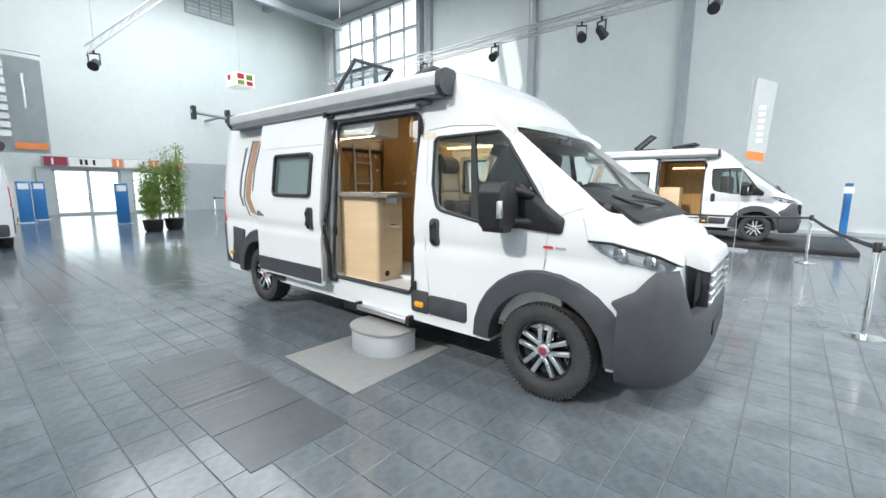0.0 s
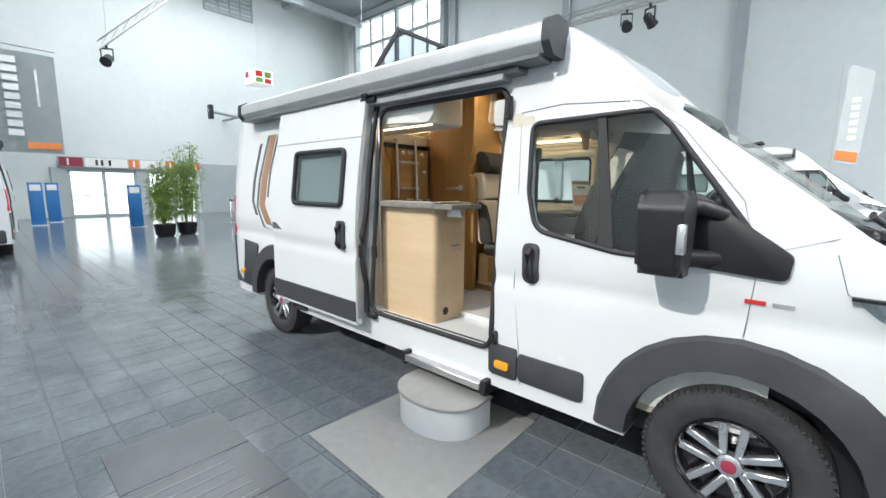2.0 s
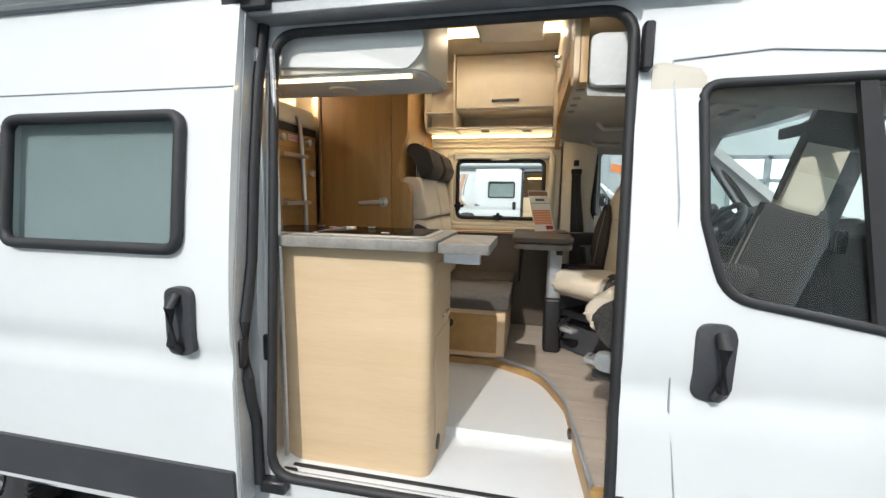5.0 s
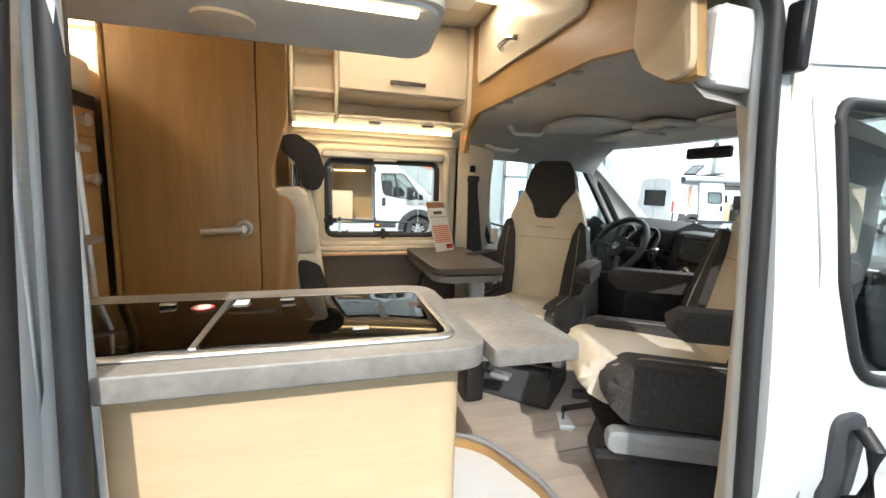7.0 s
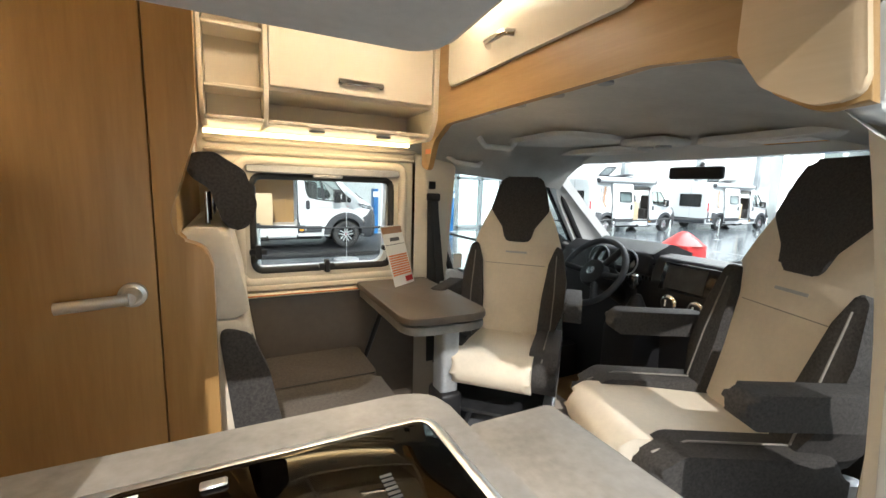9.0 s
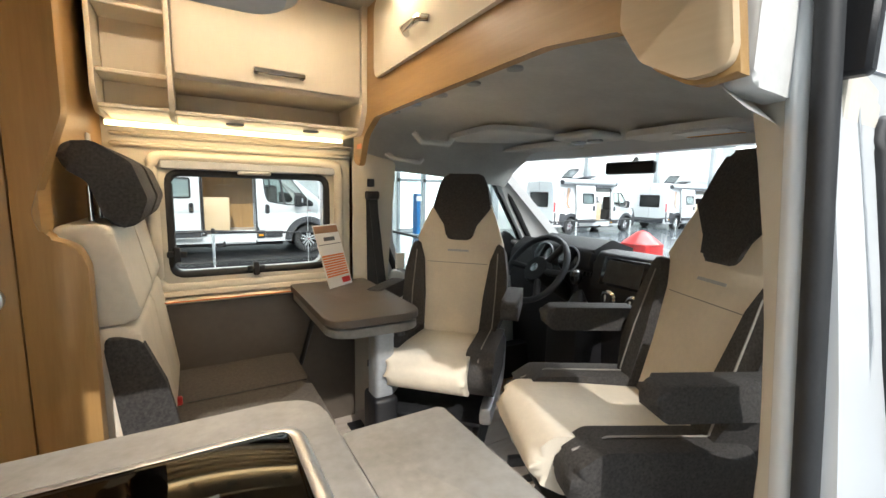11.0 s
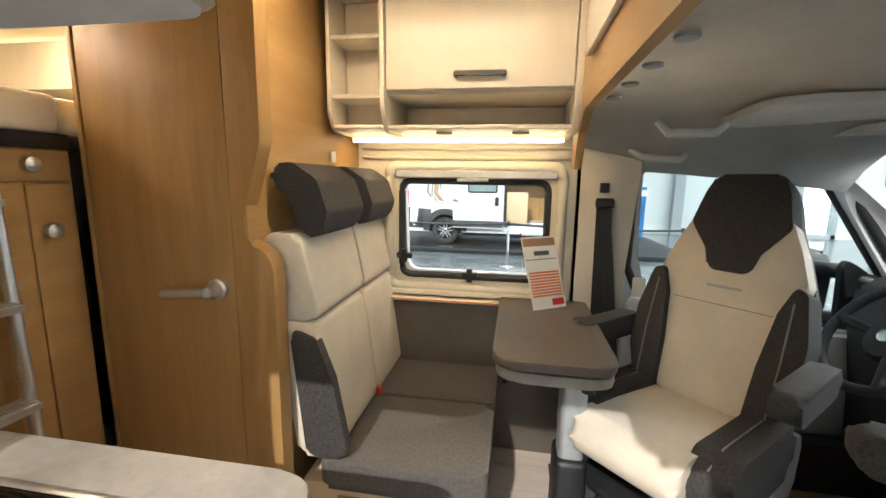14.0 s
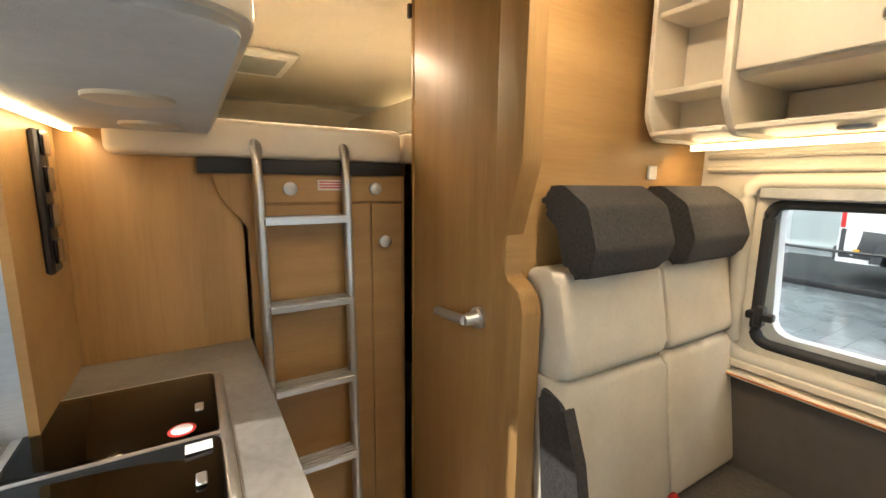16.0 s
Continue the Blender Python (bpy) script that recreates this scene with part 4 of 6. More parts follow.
        v = [bm.verts.new((x - 0.3 + 0.6 * c * u, y, 2.635 + 0.6 * s_ * u)) for u, y in ((0, -0.3), (1, -0.3), (1, 0.3), (0, 0.3))]
        bm.faces.new(v)
        bmesh.ops.solidify(bm, geom=bm.faces[:], thickness=0.012)
        finish("roof_window_lid", bm, SMOKE, van)
    for x, s in ((0, -1), (-4.03, -1), (0, 1), (-4.03, 1)):
        wheel_parts(x, s * 0.90, van, s)
    # underside
    boxes("chassis", [(-5.0, -0.45, -0.82, 0.82, 0.30, 0.40), (-3.6, -0.6, -0.75, 0.75, 0.22, 0.32), (-2.35, -1.95, -0.98, -0.6, 0.22, 0.36)], BLACK, van, 0.02)
    boxes("wheel_housing", [(-0.5, 0.5, s * 0.78 - 0.04, s * 0.78 + 0.04, 0.3, 0.86) for s in (-1, 1)] + [(-4.53, -3.53, s * 0.70 - 0.04, s * 0.70 + 0.04, 0.3, 0.9) for s in (-1, 1)], BLACK, van)
    # rear lamps and rear doors
    for s in (-1, 1):
        strip_on_side("rear_lamp", rrect(-5.11, -5.03, 1.0, 1.45, 0.02), 0.012, 0.03, RED, van, s, 0.006)
    box("rear_bumper", -5.2, -5.02, -0.9, 0.9, 0.35, 0.62, CLAD, van, 0.04, 3)
    prism("rear_window", rounded([(-0.6, 1.88), (0.6, 1.88), (0.6, 1.22), (-0.6, 1.22)], 0.05), "x", -5.10, -5.09, SMOKE, van)
    boxes("rear_seam", [(-5.125, -5.118, -0.006, 0.006, 0.62, 2.4)], CLAD, van)
    # sliding door, slid back along the flank
    dx, dy = -1.30, 0.125
    sp = rounded([(-3.80, 0.47), (-2.475, 0.47), (-2.475, 2.28), (-3.80, 2.28)], 0.05)
    bm = bmesh.new()
    zl = sorted([0.47 + 1.81 * k / 50 for k in range(51)] + [1.42, 1.86])
    xl = [-3.80, -3.40, -2.66, -2.475]
    g = [[bm.verts.new((x, -side_y(-2.0, z) - dy, z)) for z in zl] for x in xl]
    for i in range(3):
        for k in range(len(zl) - 1):
            if not (i == 1 and 1.419 < (zl[k] + zl[k + 1]) / 2 < 1.861):
                bm.faces.new((g[i][k], g[i + 1][k], g[i + 1][k + 1], g[i][k + 1]))
    bmesh.ops.recalc_face_normals(bm, faces=bm.faces)
    bmesh.ops.solidify(bm, geom=bm.faces[:], thickness=0.05)
    sd = finish("sliding_door", bm, PAINT, van, 30)
    sw = rrect(-3.40, -2.66, 1.42, 1.86, 0.05)
    side2 = lambda o: (lambda x, z: -side_y(-2, z) - dy - o)
    finish("sliding_door_window", prism_bm(sw, "y", side2(0.012), side2(0.004)), WINDOWGLASS, van, 40)
    # grey sheet added behind the pane, its colour standing in for the glass's reflection
    finish("sliding_door_window", prism_bm(rrect(-3.40, -2.66, 1.42, 1.86, 0.01), "y", side2(-0.03), side2(-0.04)), STEEL, van, 40)
    tube("sliding_door_window_frame", [(x, side2(0.012)(x, z), z) for x, z in sw], 0.02, RUBBER, van, 8, True)
    finish("sliding_door_cladding", prism_bm(rounded([(-3.80, 0.50), (-2.48, 0.50), (-2.48, 0.665), (-3.80, 0.665)], 0.01), "y", side2(0.014), side2(-0.01)), CLAD, van, 40)
    tube("panel_seam", [(x, side2(0.001)(x, 1.95), 1.95) for x in (-3.8, -3.1, -2.48)], 0.0028, GREYM, van, 6)
    y = side2(0)(0, 1.18)
    bm = prism_bm(rrect(-2.70, -2.60, 1.07, 1.30, 0.04), "y", y - 0.02, y + 0.01)
    finish("door_handle", bm, CLAD, van)
    tube("door_handle", [(-2.65, y - 0.02, 1.275), (-2.65, y - 0.05, 1.24), (-2.65, y - 0.05, 1.12), (-2.65, y - 0.02, 1.09)], 0.017, BLACK, van, 10)
    finish("stripe", prism_bm([(-3.80, 1.22), (-3.74, 1.22), (-3.62, 1.16), (-3.80, 1.16)], "y", side2(0.003), side2(0)), DGREY, van)
    # inner edge of the sliding door: grey sheet with lock and rollers
    prism("sliding_door_edge", rounded([(-1.135, 0.52), (-1.07, 0.52), (-1.07, 1.2), (-0.93, 2.22), (-1.0, 2.22), (-1.135, 1.2)], 0.01), "x", -2.50, -2.468, GREYM, van)
    boxes("door_lock", [(-2.48, -2.455, -1.12, -1.08, 1.02, 1.12), (-2.47, -2.44, -1.0, -0.95, 1.0, 1.10)], BLACK, van, 0.006)
    boxes("door_roller", [(-2.55, -2.38, -1.02, -0.93, 2.20, 2.24), (-2.46, -2.36, -1.06, -0.96, 0.52, 0.57), (-2.50, -2.44, -1.05, -0.98, 2.23, 2.27)], DARKM, van, 0.006)
    tube("sliding_door_seal", [(-2.462, -side_y(-2, z) - 0.03 + d, z) for z, d in ((0.56, 0), (0.80, 0), (0.88, -0.02), (0.98, -0.035), (1.18, -0.035), (1.28, -0.015), (1.38, 0), (1.7, 0), (2.0, 0), (2.2, 0.01))], 0.02, RUBBER, van, 10)
    # frame of the door opening
    ring_on_side("door_seal", rrect(-2.42, -1.256, 0.575, 2.155, 0.09, 6), 0.017, 0.008, RUBBER, van)
    ring_on_side("door_frame", DOOR, 0.02, -0.02, PAINT_GREY, van)
    boxes("door_frame", [(-2.50, -2.455, -0.97, -0.88, 0.57, 2.1), (-2.425, -2.405, -0.955, -0.94, 0.6, 2.1)], ALU, van, 0.006)
    boxes("door_rail", [(-2.5, -1.25, -0.995, -0.90, 2.185, 2.225)], GREYM, van, 0.005)
    boxes("door_hinge", [(-1.24, -1.21, -0.975, -0.935, 1.97, 2.10), (-1.24, -1.21, -1.06, -1.02, 0.62, 0.70)], BLACK, van, 0.006)
    boxes("sill", [(-2.44, -1.30, -1.0, -0.86, 0.535, 0.558), (-2.40, -1.32, -1.02, -1.0, 0.50, 0.53)], ALU, van, 0.004)
    boxes("sill", [(-2.44, -1.30, -1.005, -0.975, 0.556, 0.566), (-2.44, -1.30, -0.945, -0.925, 0.556, 0.564)], RUBBER, van, 0.002)
    boxes("entry_step", [(-1.98, -1.30, -1.07, -0.75, 0.315, 0.345), (-1.98, -1.30, -1.09, -1.055, 0.30, 0.35)], ALU, van, 0.006)
    boxes("step_bracket", [(-1.30, -1.26, -1.08, -0.75, 0.27, 0.37), (-2.02, -1.98, -1.08, -0.75, 0.27, 0.37)], BLACK, van, 0.006)
    return van


van = camper("white panel camper van with open sliding door and dark grey cladding")


# ---- other parked campers ----
def camper_fittings(v):
    """What shows of the others through their open doors."""
    boxes("interior_lining", [(-2.5, -1.2, 0.2, 0.25, 0.6, 2.4), (-4.5, -0.8, -0.8, 0.8, 0.5, 0.55), (-2.6, -2.5, -0.8, 0.8, 0.6, 2.4)], OAK, v)
    box("kitchen_block", -2.40, -1.85, -0.92, -0.45, 0.56, 1.42, MAPLE, v, 0.02)
    box("light_strip", -2.3, -1.4, 0.17, 0.2, 2.0, 2.03, LED, v, 0)
    boxes("seat", [(-1.15, -0.75, -0.7, -0.2, 0.6, 1.1), (-0.9, -0.7, -0.7, -0.2, 1.1, 1.75), (-0.9, -0.7, 0.2, 0.7, 1.1, 1.75)], FAB_DARK, v, 0.05)


other = copy_thing(van, Matrix())
camper_fittings(other)
other.location = (0.6, 11.15, 0.12)
tagged(other, "white camper van with warmly lit interior on a display platform")
for x, y, r in ((17.0, 13.4, 0), (25.2, 13.2, 0), (36.5, 13.0, 0)):
    copy_thing(other, pose(x, y, 0, 0, 0, r))
left_van = copy_thing(van, pose(-17.2, -3.6, 0, 0, 0, 180))
tagged(left_van, "white camper van parked with its rear towards the aisle")


# ---- inside the van: lining, floors ----
lin = thing("van_lining", (-2.4, 0, 0.5), "cream and grey wall lining of the camper van", "wall lining", kind="structure")
w = box("wall_side", -4.95, -1.33, 0.80, 0.835, 0.5, 2.48, CREAMWALL, lin, 0)
cut(w, [cutter(rrect(-2.09, -1.44, 1.43, 1.87, 0.06), "y", 0.6, 1.2)])
box("ceiling_panel", -4.95, -1.35, -0.80, 0.83, 2.48, 2.52, CREAMWALL, lin, 0)
boxes("roof_vent", [(-4.05, -3.6, -0.45, -0.15, 2.455, 2.48), (-1.85, -1.5, -0.3, 0.2, 2.46, 2.48)], WHITE, lin, 0.01)
boxes("roof_vent_blind", [(-3.98, -3.67, -0.41, -0.19, 2.45, 2.456)], GREYM, lin, 0.002)
boxes("wall_rear", [(-5.0, -4.95, -0.8, 0.8, 0.55, 2.48)], CREAMWALL, lin)
box("wall_entry_side", -4.95, -2.82, -0.82, -0.79, 0.5, 2.5, CREAMWALL, lin, 0)
box("floor_panel", -4.95, -0.2, -0.93, 0.93, 0.46, 0.545, FLOORWOOD, lin, 0)
# window rebate frame with blind case
fr = thing("van_window", (-1.77, 0.8, 1.43), "cream framed camper window with dark seal and catches", "window")
tube("frame", [(x, 0.79, z) for x, z in rrect(-2.13, -1.40, 1.39, 1.92, 0.05)], 0.022, CREAMWALL, fr, 10, True)
tube("seal", [(x, 0.815, z) for x, z in rrect(-2.08, -1.45, 1.44, 1.86, 0.05)], 0.018, RUBBER, fr, 8, True)
boxes("blind_case", [(-2.1, -1.42, 0.775, 0.81, 1.868, 1.905)], GREYM, fr, 0.006)
boxes("blind_grip", [(-1.83, -1.70, 0.765, 0.78, 1.855, 1.87)], GREYM, fr, 0.004)
boxes("ledge", [(-2.2, -1.36, 0.765, 0.80, 1.36, 1.385), (-2.2, -1.36, 0.745, 0.80, 1.335, 1.352)], CREAM, fr, 0.005)
boxes("ledge_line", [(-2.2, -1.36, 0.742, 0.746, 1.342, 1.347)], ORANGE, fr)
for x, z in ((-1.77, 1.455), (-2.06, 1.53), (-1.47, 1.53)):
    boxes("catch", [(x - 0.035, x + 0.035, 0.775, 0.80, z - 0.012, z + 0.012), (x - 0.012, x + 0.012, 0.77, 0.80, z - 0.03, z + 0.03)], BLACK, fr, 0.004)
boxes("rib", [(-2.25, -1.34, 0.775, 0.80, 1.945, 1.965), (-2.25, -1.34, 0.77, 0.80, 1.985, 2.0)], CREAMWALL, fr, 0.008)
# lower dark side panel
tagged(box("side_panel", -2.15, -1.33, 0.77, 0.798, 0.66, 1.335, TAUPE, None, 0.003), "dark brown panel on the wall beside the bench", "wall panel")
# raised floor of dinette and cab with a curved front, planked
EDGE = rounded([(-2.3, 0.10), (-1.72, 0.10), (-1.45, -0.05), (-1.34, -0.35), (-1.30, -0.95)], [0, 0.25, 0.3, 0.3, 0], 6)
pf = thing("raised_floor", (-1.4, 0.3, 0.545), "raised pale ash plank floor with a curved wooden front", "floor", kind="structure")
prism("platform", EDGE + [(-0.05, -0.93), (-0.05, 0.93), (-2.3, 0.93)], "z", 0.545, 0.652, OAK_H, pf)
prism("edge_strip", EDGE + [(x + 0.012, y + 0.012) for x, y in EDGE[::-1]], "z", 0.64, 0.668, GREYM, pf)
boxes("floor_cap", [(-1.40, -1.33, 0.62, 0.69, 0.66, 0.672)], BLACK, pf, 0.003)
lathe("floor_cap", [(0.045, 0.66), (0.045, 0.67), (0.03, 0.672)], BLACK, pf, Matrix.Translation((-1.36, 0.52, 0)), 20)
lathe("floor_cap", [(0.03, 0.0), (0.03, 0.012), (0.02, 0.014)], BLACK, pf, Matrix.Translation((-1.325, -0.55, 0.60)) @ pose(0, 0, 0, 0, -90, 0), 16)
# planks
def plank_rows():
    for i in range(13):
        y0 = -0.93 + i * 0.145
        yield y0, y0 + 0.141


def edge_x(y):
    """Where the curved front of the raised floor runs."""
    if y >= EDGE[0][1] - 0.001:
        return -2.3
    for (xa, ya), (xb, yb) in zip(EDGE, EDGE[1:]):
        if yb <= y <= ya and ya > yb:
            return xa + (xb - xa) * (ya - y) / (ya - yb)
    return EDGE[-1][0]


pl = thing("plank_floor", (-2, -0.5, 0.545), "pale ash deck floor planks with dark joints", "floor", kind="structure")
for y0, y1 in plank_rows():
    ys = [y0 + (y1 - y0) * k / 6 for k in range(7)]
    if y0 < 0.09:
        prism("plank", [(-2.8, y0)] + [(edge_x(y) - 0.004, y) for y in ys if y < 0.1] + [(-2.8, min(y1, 0.1))], "z", 0.5462, 0.5502, FLOORWOOD, pl)
    prism("plank", [(-0.5, y1), (-0.5, y0)] + [(edge_x(y) + 0.014, y) for y in ys], "z", 0.6532, 0.6572, FLOORWOOD, pl)

# ---- washroom ----
wr = thing("washroom", (-2.55, 0.4, 0.55), "honey beech washroom cabin with a closed door", "washroom cabin")
box("wall_front", -2.30, -2.27, 0.0, 0.80, 0.56, 2.48, OAK_H, wr, 0.003)
box("door", -2.74, -2.3175, 0.0, 0.03, 0.60, 2.47, OAK, wr, 0.004)
prism("post", rounded([(-2.315, 0.56), (-2.20, 0.56), (-2.20, 1.62), (-2.215, 1.67), (-2.27, 1.69), (-2.285, 1.74), (-2.22, 1.95), (-2.215, 2.48), (-2.315, 2.48)], [0, 0, 0.03, 0.04, 0.03, 0.06, 0.1, 0, 0]), "y", -0.005, 0.05, OAK, wr, 0.006)
box("wall_rear", -2.76, -2.745, 0.0, 0.80, 0.56, 2.48, OAK_H, wr, 0.002)
lathe("handle_rose", [(0.028, 0), (0.028, 0.012), (0.02, 0.016), (0.014, 0.05)], ALU, wr, pose(-2.365, 0.0, 1.565, 90, 0, 0), 24)
tube("handle", [(-2.365, -0.05, 1.565), (-2.42, -0.055, 1.562), (-2.49, -0.055, 1.557)], 0.013, ALU, wr, 12)
boxes("socket", [(-2.268, -2.26, 0.5, 0.54, 1.92, 1.96)], WHITE, wr, 0.003)
box("hinge", -2.765, -2.75, -0.012, 0.0, 2.40, 2.44, BLACK, wr, 0.002)

# ---- bed at the rear with front panel and ladder ----
bd = thing("bed", (-3.8, 0, 0.55), "high cross bed with cream mattress over beech panels", "bed")
box("mattress", -4.9, -2.765, -0.785, -0.03, 1.965, 2.065, CREAM, bd, 0.02, 3)
box("mattress", -4.9, -2.80, -0.01, 0.79, 1.965, 2.065, CREAM, bd, 0.02, 3)
box("base", -4.9, -2.765, -0.60, -0.02, 1.925, 1.965, BLACK, bd, 0.003)
prism("front_panel", rounded([(-0.49, 0.56), (-0.02, 0.56), (-0.02, 1.925), (-0.57, 1.925), (-0.55, 1.86), (-0.49, 1.78)], [0, 0, 0, 0, 0.05, 0.05]), "x", -2.80, -2.775, OAK, bd)
boxes("flap", [(-2.775, -2.768, -0.47, -0.03, 1.845, 1.92), (-2.775, -2.768, -0.47, -0.14, 0.7, 1.84), (-2.775, -2.768, -0.135, -0.03, 0.7, 1.84)], OAK_H, bd, 0.002)
for y, z in ((-0.38, 1.885), (-0.13, 1.885), (-0.10, 1.72)):
    lathe("knob", [(0.012, 0), (0.012, 0.012), (0.019, 0.018), (0.019, 0.028), (0.012, 0.032)], ALU, bd, Matrix.Translation((-2.768, y, z)) @ pose(0, 0, 0, 0, 90, 0), 16)
boxes("sticker", [(-2.768, -2.766, -0.30, -0.21, 1.88, 1.91)], WHITE, bd)
boxes("sticker_line", [(-2.766, -2.765, -0.295, -0.215, z, z + 0.004) for z in (1.886, 1.894, 1.902)], RED, bd)
la = thing("ladder", (-2.70, -0.34, 0.6), "aluminium bed ladder with ribbed treads leaning on the bed", "ladder")
for y in (-0.462, -0.222):
    tube("rail", [(-2.795, y, 1.985), (-2.775, y, 2.012), (-2.75, y, 1.99), (-2.745, y, 1.9), (-2.70, y, 0.56)], 0.014, ALU, la, 10)
for z, x in ((1.80, -2.742), (1.56, -2.733), (1.32, -2.725), (1.07, -2.716), (0.82, -2.708)):
    boxes("tread", [(x - 0.02, x + 0.045, -0.455, -0.229, z - 0.01, z + 0.006)] + [(x - 0.015 + k * 0.015, x - 0.008 + k * 0.015, -0.453, -0.231, z + 0.006, z + 0.010) for k in range(4)], ALU, la)
# rear window light and strip
tagged(boxes("light_strip", [(-4.6, -3.0, 0.775, 0.79, 2.40, 2.42)], LED), "warm light strip under the rear lockers", "light strip")
tagged(boxes("rear_cupboard", [(-4.9, -3.2, 0.5, 0.79, 2.2, 2.38)], CREAM), "cream locker above the rear bed", "cupboard")

# ---- overhead cabinet over the bench ----
tagged(boxes("ceiling_lamp", [(-2.2, -1.3, 0.0, 0.1, 2.465, 2.478)], LED), "slim warm ceiling lamp", "lamp")
oc = thing("overhead_cabinet", (-1.8, 0.6, 2.03), "cream gloss overhead cabinet with open shelves and chrome handle", "cabinet")
box("body", -2.03, -1.405, 0.44, 0.80, 2.14, 2.48, CREAM, oc, 0.004)
prism("side", rounded([(0.40, 2.48), (0.41, 2.10), (0.46, 2.02), (0.80, 2.02), (0.80, 2.48)], [0, 0.05, 0.05, 0, 0]), "x", -1.42, -1.40, CREAM, oc, 0.003)
prism("side", rounded([(0.40, 2.48), (0.41, 2.10), (0.46, 2.02), (0.80, 2.02), (0.80, 2.48)], [0, 0.05, 0.05, 0, 0]), "x", -2.045, -2.03, CREAM, oc, 0.003)
prism("side", rounded([(0.42, 2.48), (0.42, 2.08), (0.46, 2.02), (0.80, 2.02), (0.80, 2.48)], [0, 0.05, 0.05, 0, 0]), "x", -2.235, -2.222, CREAM, oc, 0.003)
boxes("shelf", [(-2.222, -2.045, 0.43, 0.80, z, z + 0.014) for z in (2.03, 2.13, 2.32)] + [(-2.03, -1.42, 0.45, 0.80, 2.03, 2.045), (-2.03, -1.42, 0.70, 0.71, 2.045, 2.14), (-2.222, -2.045, 0.56, 0.572, 2.03, 2.48)], CREAM, oc, 0.003)
box("door", -2.026, -1.424, 0.415, 0.438, 2.152, 2.47, CREAM, oc, 0.006)
boxes("handle", [(-1.80, -1.63, 0.395, 0.405, 2.185, 2.205), (-1.80, -1.78, 0.40, 0.416, 2.183, 2.207), (-1.65, -1.63, 0.40, 0.416, 2.183, 2.207)], CHROME, oc, 0.004)
boxes("light_strip", [(-2.24, -1.42, 0.66, 0.68, 2.006, 2.022)], LED, oc)
for x in (-1.85, -1.58):
    lathe("spot_light", [(0.03, 0), (0.03, -0.006), (0.02, -0.008)], GREYM, oc, Matrix.Translation((x, 0.55, 2.03)), 20)

# ---- front locker over the cab ----
fl_ = thing("cab_locker", (-1.39, -0.1, 2.07), "beech front locker over the cab with white rounded doors", "cabinet")
prism("front", rounded([(0.56, 1.92), (0.50, 1.90), (0.44, 2.02), (0.33, 2.075), (-0.55, 2.085), (-0.74, 2.06), (-0.78, 1.99), (-0.84, 1.955), (-0.90, 1.96), (-0.83, 2.48), (0.60, 2.48)], [0.01, 0.02, 0.06, 0.08, 0.08, 0.06, 0.05, 0.05, 0, 0, 0]), "x", -1.40, -1.375, OAK_H, fl_, 0.004)
prism("door", rounded([(0.30, 2.20), (-0.52, 2.215), (-0.52, 2.46), (0.30, 2.46)], 0.035), "x", -1.415, -1.401, CREAM, fl_, 0.004)
prism("end_board", rounded([(-0.77, 2.0), (-0.84, 1.962), (-0.90, 1.965), (-0.83, 2.47), (-0.73, 2.47), (-0.73, 2.06)], 0.04), "x", -1.418, -1.401, MAPLE, fl_, 0.004)
tube("handle", [(-1.42, 0.02, 2.27), (-1.44, 0.0, 2.275), (-1.44, -0.1, 2.275), (-1.42, -0.12, 2.27)], 0.011, CHROME, fl_, 8)
boxes("sticker", [(-1.402, -1.4, 0.47, 0.52, 1.97, 1.99)], ORANGE, fl_)
# headliner of the cab: a vault from the locker to the windscreen
hl = thing("cab_headliner", (-0.9, 0, 2.05), "grey moulded cab headliner with shelf, lamps and airbag label", "headliner", kind="structure")
bm = bmesh.new()
rows = []
for i in range(13):
    f = i / 12
    x = -1.375 + f * 0.97
    zc = 2.09 - 0.03 * f - 0.05 * f * f
    ring = []
    for k in range(25):
        g = -1 + 2 * k / 24
        ring.append(bm.verts.new((x, g * (0.90 - 0.12 * f), zc - 0.17 * abs(g) ** 6 + 0.02 * (1 - g * g))))
    rows.append(ring)
for a, b in zip(rows, rows[1:]):
    for k in range(24):
        bm.faces.new((a[k], a[k + 1], b[k + 1], b[k]))
bmesh.ops.solidify(bm, geom=bm.faces[:], thickness=0.015)
finish("shell", bm, HEADLINER, hl, 60)
for s in (-1, 1):
    prism("side_rail", rounded([(-1.37, 2.1), (-1.37, 1.95), (-0.5, 1.93), (-0.36, 1.86), (-0.33, 1.97), (-0.5, 2.08)], 0.02), "y", s * 0.86, s * 0.9, HEADLINER, hl, 0.01)
prism("storage_flap", rounded([(-1.0, 0.15), (-0.62, 0.10), (-0.60, 0.62), (-0.95, 0.58)], 0.08), "z", 2.07, 2.048, HEADLINER, hl, 0.006)
prism("sun_visor", rounded([(-0.62, -0.15), (-0.40, -0.15), (-0.40, -0.66), (-0.66, -0.66)], 0.05), "z", 2.04, 2.018, HEADLINER, hl, 0.006)
prism("sun_visor", rounded([(-0.60, 0.18), (-0.40, 0.18), (-0.40, 0.66), (-0.60, 0.66)], 0.05), "z", 2.04, 2.018, HEADLINER, hl, 0.006)
boxes("airbag_label", [(-0.6, -0.48, -0.5, -0.33, 2.013, 2.017)], WHITE, hl)
boxes("airbag_label_head", [(-0.505, -0.48, -0.5, -0.33, 2.011, 2.013)], AMBER, hl)
box("roof_console", -0.72, -0.54, -0.1, 0.1, 2.02, 2.05, HEADLINER, hl, 0.015, 3)
